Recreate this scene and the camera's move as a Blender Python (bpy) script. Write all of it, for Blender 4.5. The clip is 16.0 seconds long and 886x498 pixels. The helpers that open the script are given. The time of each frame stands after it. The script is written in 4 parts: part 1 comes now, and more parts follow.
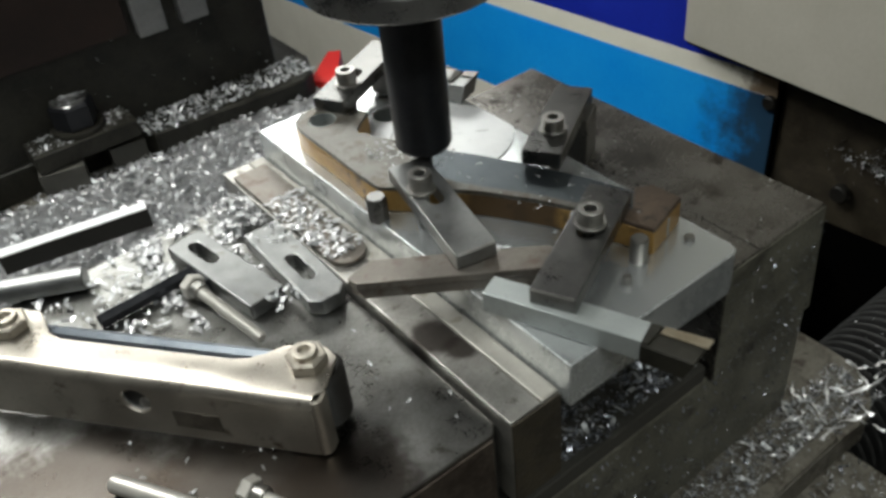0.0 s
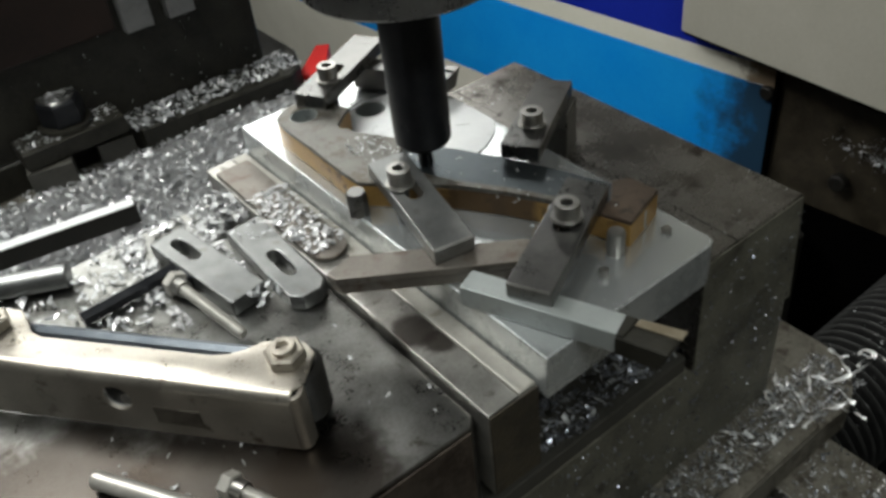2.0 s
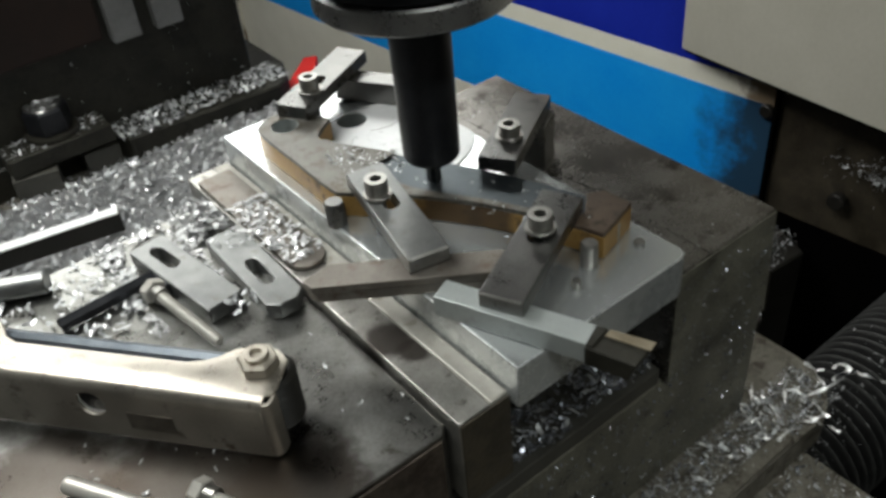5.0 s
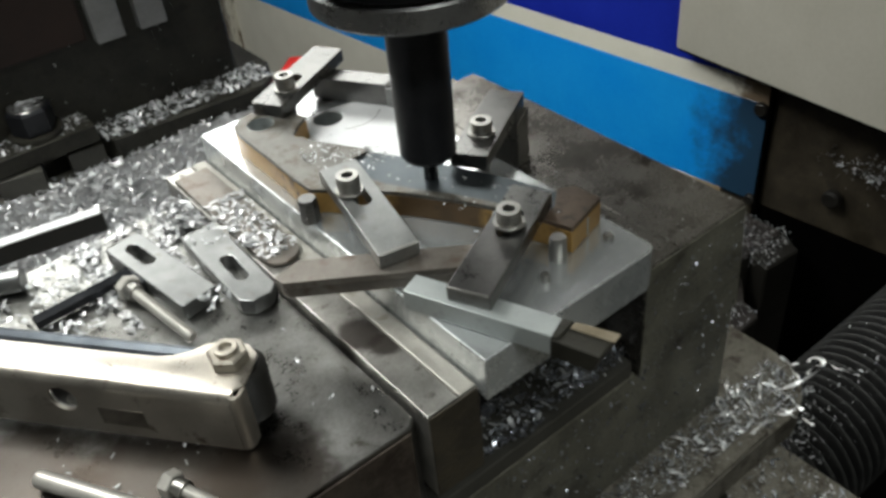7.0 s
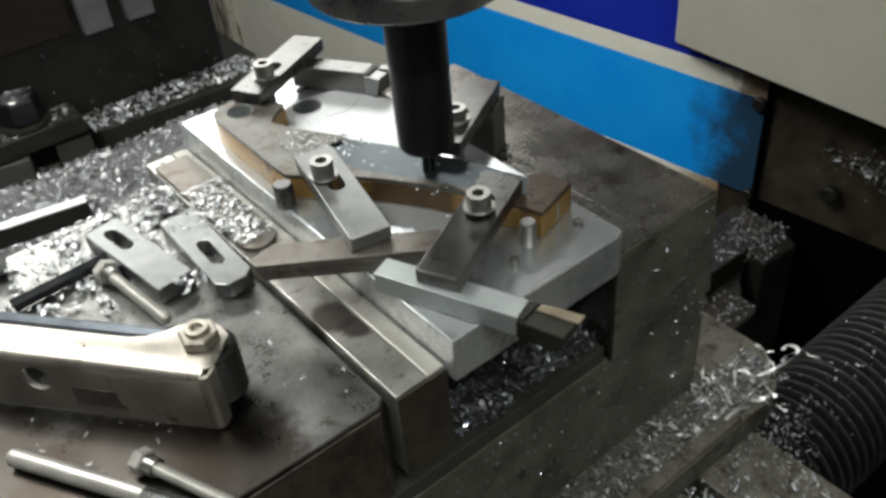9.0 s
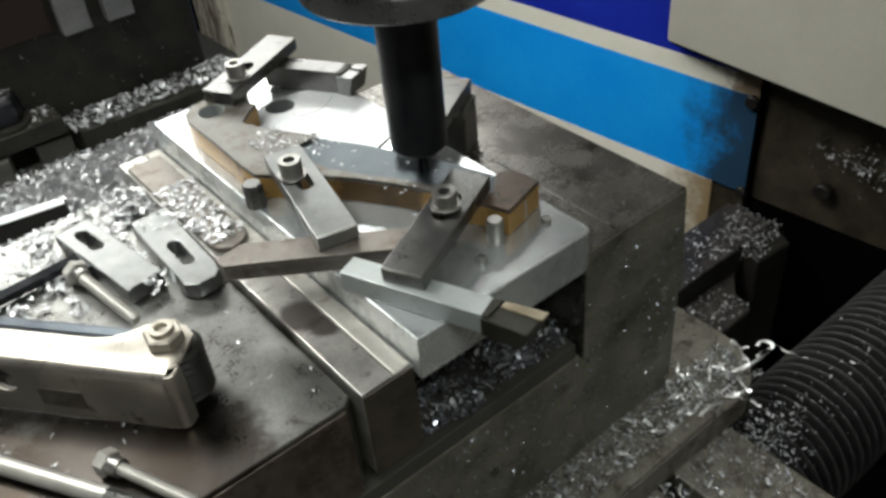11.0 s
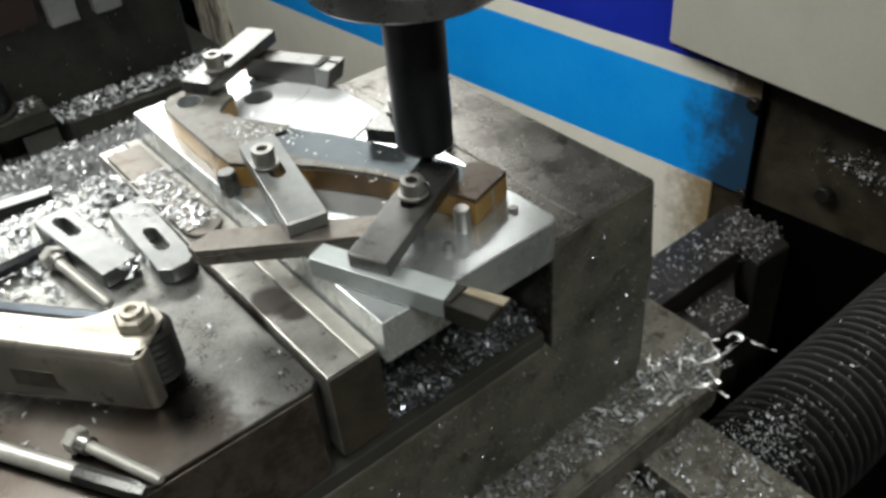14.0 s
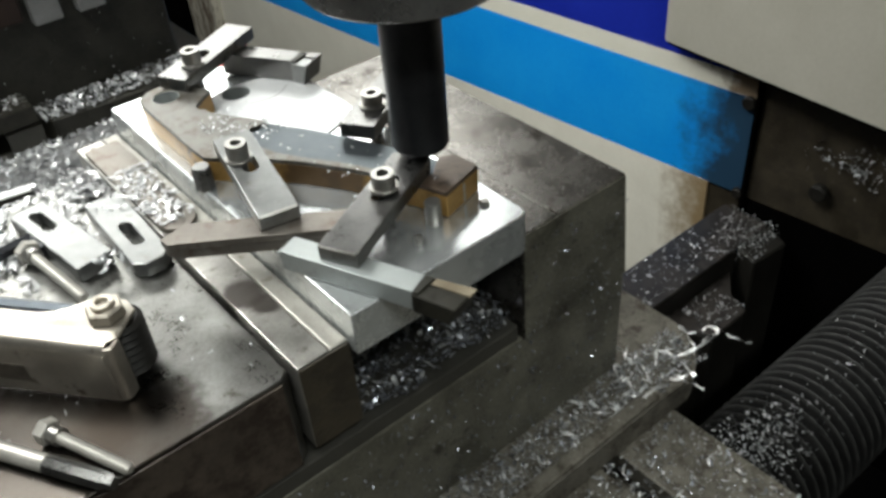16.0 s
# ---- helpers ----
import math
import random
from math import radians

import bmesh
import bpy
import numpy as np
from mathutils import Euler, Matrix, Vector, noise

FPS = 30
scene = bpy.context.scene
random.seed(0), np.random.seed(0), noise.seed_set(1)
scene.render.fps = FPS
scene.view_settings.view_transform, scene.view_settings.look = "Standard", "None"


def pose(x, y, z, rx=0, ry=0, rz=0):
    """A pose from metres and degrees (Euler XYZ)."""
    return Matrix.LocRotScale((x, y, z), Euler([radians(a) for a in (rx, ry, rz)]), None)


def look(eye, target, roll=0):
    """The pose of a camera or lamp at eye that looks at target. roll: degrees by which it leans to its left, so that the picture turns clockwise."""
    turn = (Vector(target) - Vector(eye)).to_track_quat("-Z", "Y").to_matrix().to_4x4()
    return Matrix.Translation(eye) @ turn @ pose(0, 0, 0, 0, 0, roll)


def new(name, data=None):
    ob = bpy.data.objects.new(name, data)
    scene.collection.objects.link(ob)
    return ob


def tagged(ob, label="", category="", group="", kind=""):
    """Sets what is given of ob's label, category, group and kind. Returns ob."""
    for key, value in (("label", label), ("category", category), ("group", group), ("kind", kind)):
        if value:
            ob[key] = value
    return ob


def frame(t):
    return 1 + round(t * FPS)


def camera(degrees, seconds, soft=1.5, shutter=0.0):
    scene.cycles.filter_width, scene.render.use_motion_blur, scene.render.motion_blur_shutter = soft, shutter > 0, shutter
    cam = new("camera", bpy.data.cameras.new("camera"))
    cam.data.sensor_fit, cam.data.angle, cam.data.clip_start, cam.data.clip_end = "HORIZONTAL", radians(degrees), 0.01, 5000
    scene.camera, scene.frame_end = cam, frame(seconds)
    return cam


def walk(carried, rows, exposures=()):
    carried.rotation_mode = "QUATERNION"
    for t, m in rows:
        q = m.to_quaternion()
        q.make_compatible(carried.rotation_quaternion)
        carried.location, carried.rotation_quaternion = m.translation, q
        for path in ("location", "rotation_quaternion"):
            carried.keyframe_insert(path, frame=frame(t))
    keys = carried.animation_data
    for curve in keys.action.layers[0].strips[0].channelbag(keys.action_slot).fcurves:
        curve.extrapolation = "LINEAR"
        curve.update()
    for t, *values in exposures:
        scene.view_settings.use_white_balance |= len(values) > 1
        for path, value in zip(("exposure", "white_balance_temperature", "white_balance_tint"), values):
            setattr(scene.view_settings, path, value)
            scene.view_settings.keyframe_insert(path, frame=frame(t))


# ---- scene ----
cam = camera(53.78, 16.0, soft=3.2)
# seconds, eye x y z, yaw, pitch, lean
ROWS = [
    (0.0, -0.1958, -0.1972, 0.3111, -34.13, -38.28, -6.39),
    (0.5, -0.1959, -0.1969, 0.3111, -34.10, -38.73, -6.62),
    (1.0, -0.1955, -0.1970, 0.3118, -34.39, -38.92, -6.79),
    (1.5, -0.1955, -0.1966, 0.3149, -34.44, -38.94, -6.76),
    (2.0, -0.1961, -0.1955, 0.3136, -34.23, -38.88, -6.93),
    (2.5, -0.1965, -0.1938, 0.3142, -34.32, -38.65, -6.65),
    (3.0, -0.1978, -0.1924, 0.3119, -34.05, -38.63, -6.85),
    (3.5, -0.1992, -0.1909, 0.3111, -34.21, -38.59, -6.64),
    (4.0, -0.2009, -0.1882, 0.3120, -34.40, -38.35, -6.19),
    (6.5, -0.2023, -0.1892, 0.3162, -35.47, -37.96, -5.93),
    (7.0, -0.2036, -0.1891, 0.3138, -35.41, -38.03, -5.94),
    (7.5, -0.2034, -0.1892, 0.3131, -35.39, -38.13, -5.70),
    (8.0, -0.2042, -0.1899, 0.3137, -35.49, -38.07, -5.53),
    (8.5, -0.2044, -0.1908, 0.3116, -35.48, -38.17, -5.61),
    (9.0, -0.2052, -0.1910, 0.3114, -35.54, -38.25, -5.70),
    (11.5, -0.2028, -0.1884, 0.3096, -36.11, -38.39, -5.78),
    (12.0, -0.2035, -0.1877, 0.3076, -36.17, -38.53, -5.64),
    (12.5, -0.2040, -0.1862, 0.3071, -36.15, -38.62, -5.47),
    (13.0, -0.2050, -0.1853, 0.3075, -36.10, -38.56, -5.33),
    (13.5, -0.2048, -0.1837, 0.3088, -36.11, -38.44, -5.14),
    (14.0, -0.2063, -0.1855, 0.3107, -36.32, -38.41, -5.13),
    (14.5, -0.2064, -0.1852, 0.3126, -36.40, -38.33, -5.23),
    (15.0, -0.2054, -0.1863, 0.3134, -36.56, -38.31, -5.35),
    (15.5, -0.2054, -0.1839, 0.3124, -36.74, -38.47, -5.22),
    (16.0, -0.2060, -0.1837, 0.3098, -36.72, -38.47, -5.06),
]
walk(cam, [(t, pose(x, y, z, 0, 0, yaw) @ pose(0, 0, 0, 90 + pitch, 0, 0) @ pose(0, 0, 0, 0, 0, lean)) for t, x, y, z, yaw, pitch, lean in ROWS], exposures=[(0.0, -0.18), (1.0, -0.34), (4.0, -0.38), (6.5, -0.13), (9.0, -0.13), (12.0, 0.06), (16.0, 0.06)])
# seconds, the machine table's travel in x and y
TRAVEL = [
    (0.0, -0.0000, 0.0000),
    (0.5, -0.0016, 0.0035),
    (1.0, -0.0036, 0.0058),
    (1.5, -0.0055, 0.0066),
    (2.0, -0.0074, 0.0090),
    (2.5, -0.0089, 0.0113),
    (3.0, -0.0099, 0.0147),
    (3.5, -0.0120, 0.0167),
    (4.0, -0.0133, 0.0197),
    (6.5, -0.0238, 0.0335),
    (7.0, -0.0255, 0.0372),
    (7.5, -0.0271, 0.0400),
    (8.0, -0.0290, 0.0430),
    (8.5, -0.0300, 0.0478),
    (9.0, -0.0322, 0.0512),
    (11.5, -0.0413, 0.0675),
    (12.0, -0.0419, 0.0722),
    (12.5, -0.0428, 0.0752),
    (13.0, -0.0443, 0.0790),
    (13.5, -0.0455, 0.0825),
    (14.0, -0.0480, 0.0853),
    (14.5, -0.0509, 0.0881),
    (15.0, -0.0523, 0.0914),
    (15.5, -0.0530, 0.0965),
    (16.0, -0.0541, 0.1000),
]

# ---- light and exposure ----
world = bpy.data.worlds.new("world")
scene.world = world
world.use_nodes = True
world.node_tree.nodes["Background"].inputs[0].default_value = (0.75, 0.85, 1.0, 1)
world.node_tree.nodes["Background"].inputs[1].default_value = 0.015


def area_lamp(name, eye, target, sx, sy, watts, colour):
    lamp = bpy.data.lights.new(name, "AREA")
    lamp.shape, lamp.size, lamp.size_y, lamp.energy, lamp.color = "RECTANGLE", sx, sy, watts, colour
    ob = new(name, lamp)
    ob.matrix_basis = look(eye, target)
    return ob


# unseen lamps: one far left to fit the shadows, two added for reflections
# eye, aim, width, height, watts
LAMPS = (((-0.28, 0.67, 0.80), (0.06, 0.52, -0.1), 0.40, 0.20, 4.4), ((0.02, 1.16, 0.45), (-0.02, 0.22, 0.0), 0.90, 0.26, 2.7), ((0.49, 0.82, 0.48), (0.08, 0.24, 0.0), 0.34, 0.26, 1.0))
for lamp_eye, lamp_aim, wide, high, watts in LAMPS:
    # a narrowed spread keeps the light in a pool, dimmer outside it
    area_lamp("unseen_lamp_light", lamp_eye, lamp_aim, wide, high, watts, (0.985, 1.0, 0.955)).data.spread = radians(110)
# two unseen tubes under the ceiling, added as fill light
area_lamp("fill_tube_light", (-0.75, 0.25, 2.05), (0.1, 0.6, 0), 1.2, 0.25, 27.0, (0.965, 1.0, 0.955))
area_lamp("fill_tube_light", (-0.3, -1.3, 2.05), (0, 0.2, 0), 1.2, 0.25, 38.0, (0.955, 1.0, 0.955))


# ---- materials ----
def surface(name, a, b, rough=(0.3, 0.5), metal=0.0, big=20.0, fine=400.0, bump=0.1, stain=None, stain_at=0.6, stretch=(1, 1, 1), island=False, coat=0.0, dirt=None, shine=0.5, dark_patches=(), patch_tone=(0.03, 0.024, 0.02)):
    """Two colours mixed by a broad and a fine noise, a third for stains, uneven gloss and a fine relief."""
    m = bpy.data.materials.new(name)
    m.use_nodes = True
    t = m.node_tree
    n, l = t.nodes, t.links
    p = n["Principled BSDF"]
    co = n.new("ShaderNodeTexCoord")
    mp = n.new("ShaderNodeMapping")
    mp.inputs["Scale"].default_value = stretch
    l.new(co.outputs["Object"], mp.inputs[0])

    def noisy(scale, detail, rough_=0.6):
        q = n.new("ShaderNodeTexNoise")
        q.inputs["Scale"].default_value, q.inputs["Detail"].default_value, q.inputs["Roughness"].default_value = scale, detail, rough_
        l.new(mp.outputs[0], q.inputs[0])
        return q.outputs[0]

    broad, small = noisy(big, 5), noisy(fine, 3)
    add = n.new("ShaderNodeMath")
    add.operation = "MULTIPLY_ADD"
    l.new(small, add.inputs[0])
    add.inputs[1].default_value = 0.5
    l.new(broad, add.inputs[2])
    ramp = n.new("ShaderNodeMapRange")
    ramp.inputs[1].default_value, ramp.inputs[2].default_value = 0.5, 1.0
    l.new(add.outputs[0], ramp.inputs[0])
    mix = n.new("ShaderNodeMix")
    mix.data_type = "RGBA"
    mix.inputs["A"].default_value, mix.inputs["B"].default_value = (*a, 1), (*b, 1)
    l.new(ramp.outputs[0], mix.inputs["Factor"])
    colour = mix.outputs["Result"]
    if stain:
        spots = noisy(big * 1.7 + 3, 7, 0.7)
        edge = n.new("ShaderNodeMapRange")
        edge.inputs[1].default_value, edge.inputs[2].default_value = stain_at - 0.06, stain_at + 0.06
        l.new(spots, edge.inputs[0])
        over = n.new("ShaderNodeMix")
        over.data_type = "RGBA"
        l.new(edge.outputs[0], over.inputs["Factor"])
        l.new(colour, over.inputs["A"])
        over.inputs["B"].default_value = (*stain, 1)
        colour = over.outputs["Result"]
    if dirt:
        # dirt that has crept in from one end: colour, where it is solid and where it fades, along local y
        tone, y_full, y_none = dirt
        xyz = n.new("ShaderNodeSeparateXYZ")
        l.new(co.outputs["Object"], xyz.inputs[0])
        wob = n.new("ShaderNodeMath")
        wob.operation = "MULTIPLY_ADD"
        l.new(noisy(22, 8, 0.7), wob.inputs[0])
        wob.inputs[1].default_value = 0.16
        l.new(xyz.outputs[1], wob.inputs[2])
        fade = n.new("ShaderNodeMapRange")
        fade.interpolation_type = "SMOOTHSTEP"
        fade.inputs[1].default_value, fade.inputs[2].default_value = y_full + 0.08, y_none + 0.08
        fade.inputs[3].default_value, fade.inputs[4].default_value = 0.93, 0.0
        l.new(wob.outputs[0], fade.inputs[0])
        soil = n.new("ShaderNodeMix")
        soil.data_type = "RGBA"
        l.new(fade.outputs[0], soil.inputs["Factor"])
        l.new(colour, soil.inputs["A"])
        soil.inputs["B"].default_value = (*tone, 1)
        colour = soil.outputs["Result"]
    for bx, by, br in dark_patches:
        # a soft-edged dark patch round a place, for stains and painted shadow
        gap = n.new("ShaderNodeVectorMath")
        gap.operation = "DISTANCE"
        flat_ = n.new("ShaderNodeVectorMath")
        flat_.operation = "MULTIPLY"
        l.new(co.outputs["Object"], flat_.inputs[0])
        flat_.inputs[1].default_value = (1, 1, 0)
        l.new(flat_.outputs[0], gap.inputs[0])
        gap.inputs[1].default_value = (bx, by, 0)
        ragged = n.new("ShaderNodeMath")
        ragged.operation = "MULTIPLY_ADD"
        l.new(noisy(70, 5, 0.6), ragged.inputs[0])
        ragged.inputs[1].default_value = br * 0.9
        l.new(gap.outputs["Value"], ragged.inputs[2])
        soft_ = n.new("ShaderNodeMapRange")
        soft_.interpolation_type = "SMOOTHSTEP"
        soft_.inputs[1].default_value, soft_.inputs[2].default_value = br * 1.15, br * 1.65
        soft_.inputs[3].default_value, soft_.inputs[4].default_value = 0.9, 0.0
        l.new(ragged.outputs[0], soft_.inputs[0])
        wet = n.new("ShaderNodeMix")
        wet.data_type = "RGBA"
        l.new(soft_.outputs[0], wet.inputs["Factor"])
        l.new(colour, wet.inputs["A"])
        wet.inputs["B"].default_value = (*patch_tone, 1)
        colour = wet.outputs["Result"]
    l.new(colour, p.inputs["Base Color"])
    gloss = n.new("ShaderNodeMapRange")
    gloss.inputs[3].default_value, gloss.inputs[4].default_value = rough
    if island:
        geo = n.new("ShaderNodeNewGeometry")
        l.new(geo.outputs["Random Per Island"], gloss.inputs[0])
    else:
        l.new(ramp.outputs[0], gloss.inputs[0])
    l.new(gloss.outputs[0], p.inputs["Roughness"])
    p.inputs["Metallic"].default_value = metal
    p.inputs["Specular IOR Level"].default_value = shine
    p.inputs["Coat Weight"].default_value = coat
    relief = n.new("ShaderNodeBump")
    relief.inputs["Strength"].default_value, relief.inputs["Distance"].default_value = bump, 0.002
    l.new(add.outputs[0], relief.inputs["Height"])
    l.new(relief.outputs[0], p.inputs["Normal"])
    return m


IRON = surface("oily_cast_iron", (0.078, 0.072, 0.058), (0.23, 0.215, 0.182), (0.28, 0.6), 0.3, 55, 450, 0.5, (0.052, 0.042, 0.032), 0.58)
# a darker IRON: the low light on front faces is in the colour
IRON_FRONT = surface("shade_darkened_iron", (0.056, 0.054, 0.041), (0.190, 0.184, 0.148), (0.34, 0.6), 0.2, 30, 420, 0.5, (0.040, 0.036, 0.028), 0.62)
# patches by the key set paint its shadow together with the oil
IRON_TOP = surface("ground_cast_iron", (0.160, 0.156, 0.144), (0.33, 0.331, 0.320), (0.25, 0.36), 1.0, 45, 600, 0.04, (0.100, 0.086, 0.070), 0.66, dark_patches=((-0.105, 0.030, 0.036), (-0.150, 0.055, 0.055), (-0.210, 0.100, 0.060)), patch_tone=(0.042, 0.034, 0.028))
JAW = surface("jaw_steel", (0.225, 0.218, 0.200), (0.45, 0.437, 0.41), (0.28, 0.42), 0.8, 60, 700, 0.1, (0.105, 0.096, 0.084), 0.62, dark_patches=((-0.022, 0.076, 0.013), (-0.017, 0.060, 0.009)), patch_tone=(0.045, 0.037, 0.032))
JAW_DARK = surface("stained_jaw_steel", (0.090, 0.083, 0.075), (0.205, 0.196, 0.182), (0.20, 0.34), 0.85, 22, 500, 0.14, (0.038, 0.031, 0.026), 0.60)
SOFT = surface("soft_jaw_steel", (0.25, 0.24, 0.215), (0.38, 0.365, 0.33), (0.42, 0.55), 0.5, 50, 700, 0.06, (0.16, 0.14, 0.11), 0.62)
ALU = surface("milled_aluminium", (0.47, 0.495, 0.50), (0.58, 0.60, 0.60), (0.21, 0.33), 0.62, 25, 900, 0.010)
ALU_TOP = surface("skimmed_aluminium_face", (0.49, 0.515, 0.52), (0.59, 0.61, 0.615), (0.17, 0.27), 0.78, 25, 900, 0.010)
PALE_STEEL = surface("pale_ground_steel", (0.28, 0.305, 0.30), (0.38, 0.405, 0.40), (0.36, 0.48), 0.4, 40, 900, 0.03, (0.23, 0.24, 0.23), 0.64)
# near white, for the lit top of the long bar
BAR = surface("lit_white_bar_top", (0.7770, 0.7875, 0.7980), (0.9000, 0.9000, 0.9000), (0.3, 0.5), 0.1, 60, 900, 0.03)
ALU_BRIGHT = surface("turned_aluminium", (0.46, 0.47, 0.48), (0.60, 0.61, 0.61), (0.42, 0.54), 0.55, 26, 1200, 0.03, (0.34, 0.35, 0.36), 0.64)
STEEL = surface("ground_steel", (0.1608, 0.1645, 0.1645), (0.2632, 0.2668, 0.2632), (0.28, 0.42), 0.85, 60, 900, 0.06, (0.17, 0.16, 0.15), 0.64)
STEEL_DARK = surface("dark_ground_steel", (0.105, 0.105, 0.103), (0.185, 0.182, 0.176), (0.24, 0.36), 0.92, 60, 900, 0.05)
BIT = surface("browned_tool_steel", (0.115, 0.100, 0.086), (0.20, 0.183, 0.162), (0.34, 0.5), 0.65, 50, 700, 0.08, (0.115, 0.088, 0.068), 0.60)
BRIGHT = surface("bright_screw_steel", (0.25, 0.244, 0.23), (0.37, 0.362, 0.342), (0.28, 0.42), 0.92, 90, 900, 0.012)
SHANK = surface("dull_pale_screw_steel", (0.40, 0.385, 0.35), (0.55, 0.53, 0.49), (0.30, 0.44), 0.5, 90, 900, 0.02)
CHROME = surface("worn_nickel_plate", (0.36, 0.330, 0.285), (0.52, 0.485, 0.428), (0.26, 0.44), 0.85, 35, 700, 0.06, (0.15, 0.12, 0.09), 0.63)
NUT = surface("dull_nickel_nut", (0.36, 0.33, 0.28), (0.50, 0.46, 0.40), (0.34, 0.5), 0.75, 90, 700, 0.08, (0.2, 0.16, 0.12), 0.62)
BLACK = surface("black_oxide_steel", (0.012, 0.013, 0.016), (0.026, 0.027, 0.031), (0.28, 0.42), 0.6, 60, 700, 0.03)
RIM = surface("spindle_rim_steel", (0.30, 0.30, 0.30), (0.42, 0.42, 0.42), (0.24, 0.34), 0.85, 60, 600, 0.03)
ARM_TOP = surface("skimmed_steel", (0.088, 0.084, 0.075), (0.160, 0.155, 0.142), (0.36, 0.5), 0.65, 70, 800, 0.14, (0.080, 0.068, 0.052), 0.55)
RUSTY_TOP = surface("rust_browned_steel", (0.050, 0.036, 0.028), (0.125, 0.088, 0.062), (0.34, 0.5), 0.4, 60, 700, 0.12, (0.032, 0.022, 0.016), 0.56)
GROOVE = surface("fresh_cut_steel", (0.050, 0.060, 0.068), (0.088, 0.103, 0.113), (0.36, 0.46), 0.85, 80, 900, 0.08)
# two patches darken the middle of the flank
SCALE = surface("brown_mill_scale", (0.26, 0.145, 0.040), (0.44, 0.27, 0.09), (0.32, 0.5), 0.4, 40, 500, 0.15, (0.085, 0.055, 0.030), 0.60, dark_patches=((0.048, 0.110, 0.018), (0.060, 0.088, 0.014)), patch_tone=(0.075, 0.045, 0.022))
BRASS = surface("brazed_carbide", (0.25, 0.205, 0.14), (0.36, 0.315, 0.235), (0.3, 0.45), 0.6, 80, 700, 0.1)
CHIP = surface("aluminium_chips", (0.30, 0.31, 0.315), (0.60, 0.61, 0.62), (0.30, 0.65), 0.7, 60, 500, 0.03, island=True)
CHIP_DIRTY = surface("oily_chips", (0.28, 0.285, 0.29), (0.56, 0.56, 0.565), (0.24, 0.6), 0.68, 60, 500, 0.03, island=True)
CHIP_WET = surface("wet_dark_chips", (0.16, 0.172, 0.20), (0.43, 0.45, 0.49), (0.10, 0.42), 0.75, 60, 500, 0.03, island=True)
LABEL = surface("worn_etched_plate", (0.05, 0.042, 0.033), (0.16, 0.142, 0.118), (0.35, 0.55), 0.6, 120, 900, 0.1, (0.15, 0.13, 0.105), 0.62)
KEY_STEEL = surface("blue_grey_key_steel", (0.19, 0.215, 0.25), (0.30, 0.33, 0.37), (0.26, 0.4), 0.7, 60, 700, 0.04)
CREAM = surface("cream_machine_paint", (0.45, 0.432, 0.368), (0.53, 0.508, 0.443), (0.35, 0.5), 0.0, 12, 200, 0.02)
CURL = surface("bright_swarf", (0.75, 0.75, 0.75), (0.9, 0.9, 0.9), (0.3, 0.45), 0.55, 60, 500, 0.03)
POST = surface("rust_streaked_cream_paint", (0.52, 0.49, 0.41), (0.62, 0.59, 0.50), (0.4, 0.6), 0.0, 10, 200, 0.05, (0.10, 0.06, 0.035), 0.52, stretch=(6, 6, 1))
CREAM_STAINED = surface("stained_cream_paint", (0.7420, 0.7102, 0.6148), (0.8480, 0.8162, 0.7208), (0.35, 0.55), 0.0, 14, 200, 0.04, dirt=((0.22, 0.145, 0.060), 0.035, 0.115))
STRIPE = surface("cream_stripe_paint", (0.6944, 0.6720, 0.5824), (0.7840, 0.7616, 0.6720), (0.35, 0.55), 0.0, 14, 200, 0.04, dirt=((0.15, 0.10, 0.055), 0.015, 0.05))
BLUE = surface("light_blue_paint", (0.0029, 0.2624, 0.8019), (0.0087, 0.3499, 0.9000), (0.3, 0.45), 0.0, 12, 200, 0.02, dirt=((0.018, 0.028, 0.032), 0.012, 0.092))
NAVY = surface("dark_blue_paint", (0.0072, 0.0168, 0.2880), (0.0120, 0.0312, 0.4080), (0.3, 0.45), 0.0, 12, 200, 0.02)
GREY_UNSEEN = surface("unseen_wall_grey", (0.07, 0.07, 0.07), (0.11, 0.11, 0.11), (0.4, 0.55), 0.0, 10, 200, 0.02)
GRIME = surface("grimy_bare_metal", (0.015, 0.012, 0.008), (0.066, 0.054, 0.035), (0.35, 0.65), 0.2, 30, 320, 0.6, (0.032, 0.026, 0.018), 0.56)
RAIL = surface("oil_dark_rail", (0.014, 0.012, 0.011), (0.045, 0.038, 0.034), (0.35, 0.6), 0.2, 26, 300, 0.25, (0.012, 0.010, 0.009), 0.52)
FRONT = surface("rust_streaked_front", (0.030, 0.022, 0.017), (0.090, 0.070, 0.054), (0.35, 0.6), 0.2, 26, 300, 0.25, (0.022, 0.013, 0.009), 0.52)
RUBBER = surface("black_bellows_rubber", (0.007, 0.007, 0.007), (0.015, 0.015, 0.015), (0.28, 0.40), 0.0, 30, 400, 0.1, shine=0.5)
CREST = surface("lit_crest_rubber", (0.012, 0.012, 0.012), (0.042, 0.042, 0.040), (0.4, 0.6), 0.0, 60, 400, 0.1)
# near-zero black; on the bed and wall foot it carries deep shade
BLACK_AND_SHADE = surface("black_casting_and_shade", (0.0006, 0.0006, 0.0006), (0.0016, 0.0015, 0.0014), (0.7, 0.9), 0.0, 10, 200, 0.2, shine=0.02)
RUST = surface("rusty_dark_casting", (0.010, 0.006, 0.005), (0.024, 0.014, 0.011), (0.45, 0.65), 0.1, 14, 300, 0.2, shine=0.3)
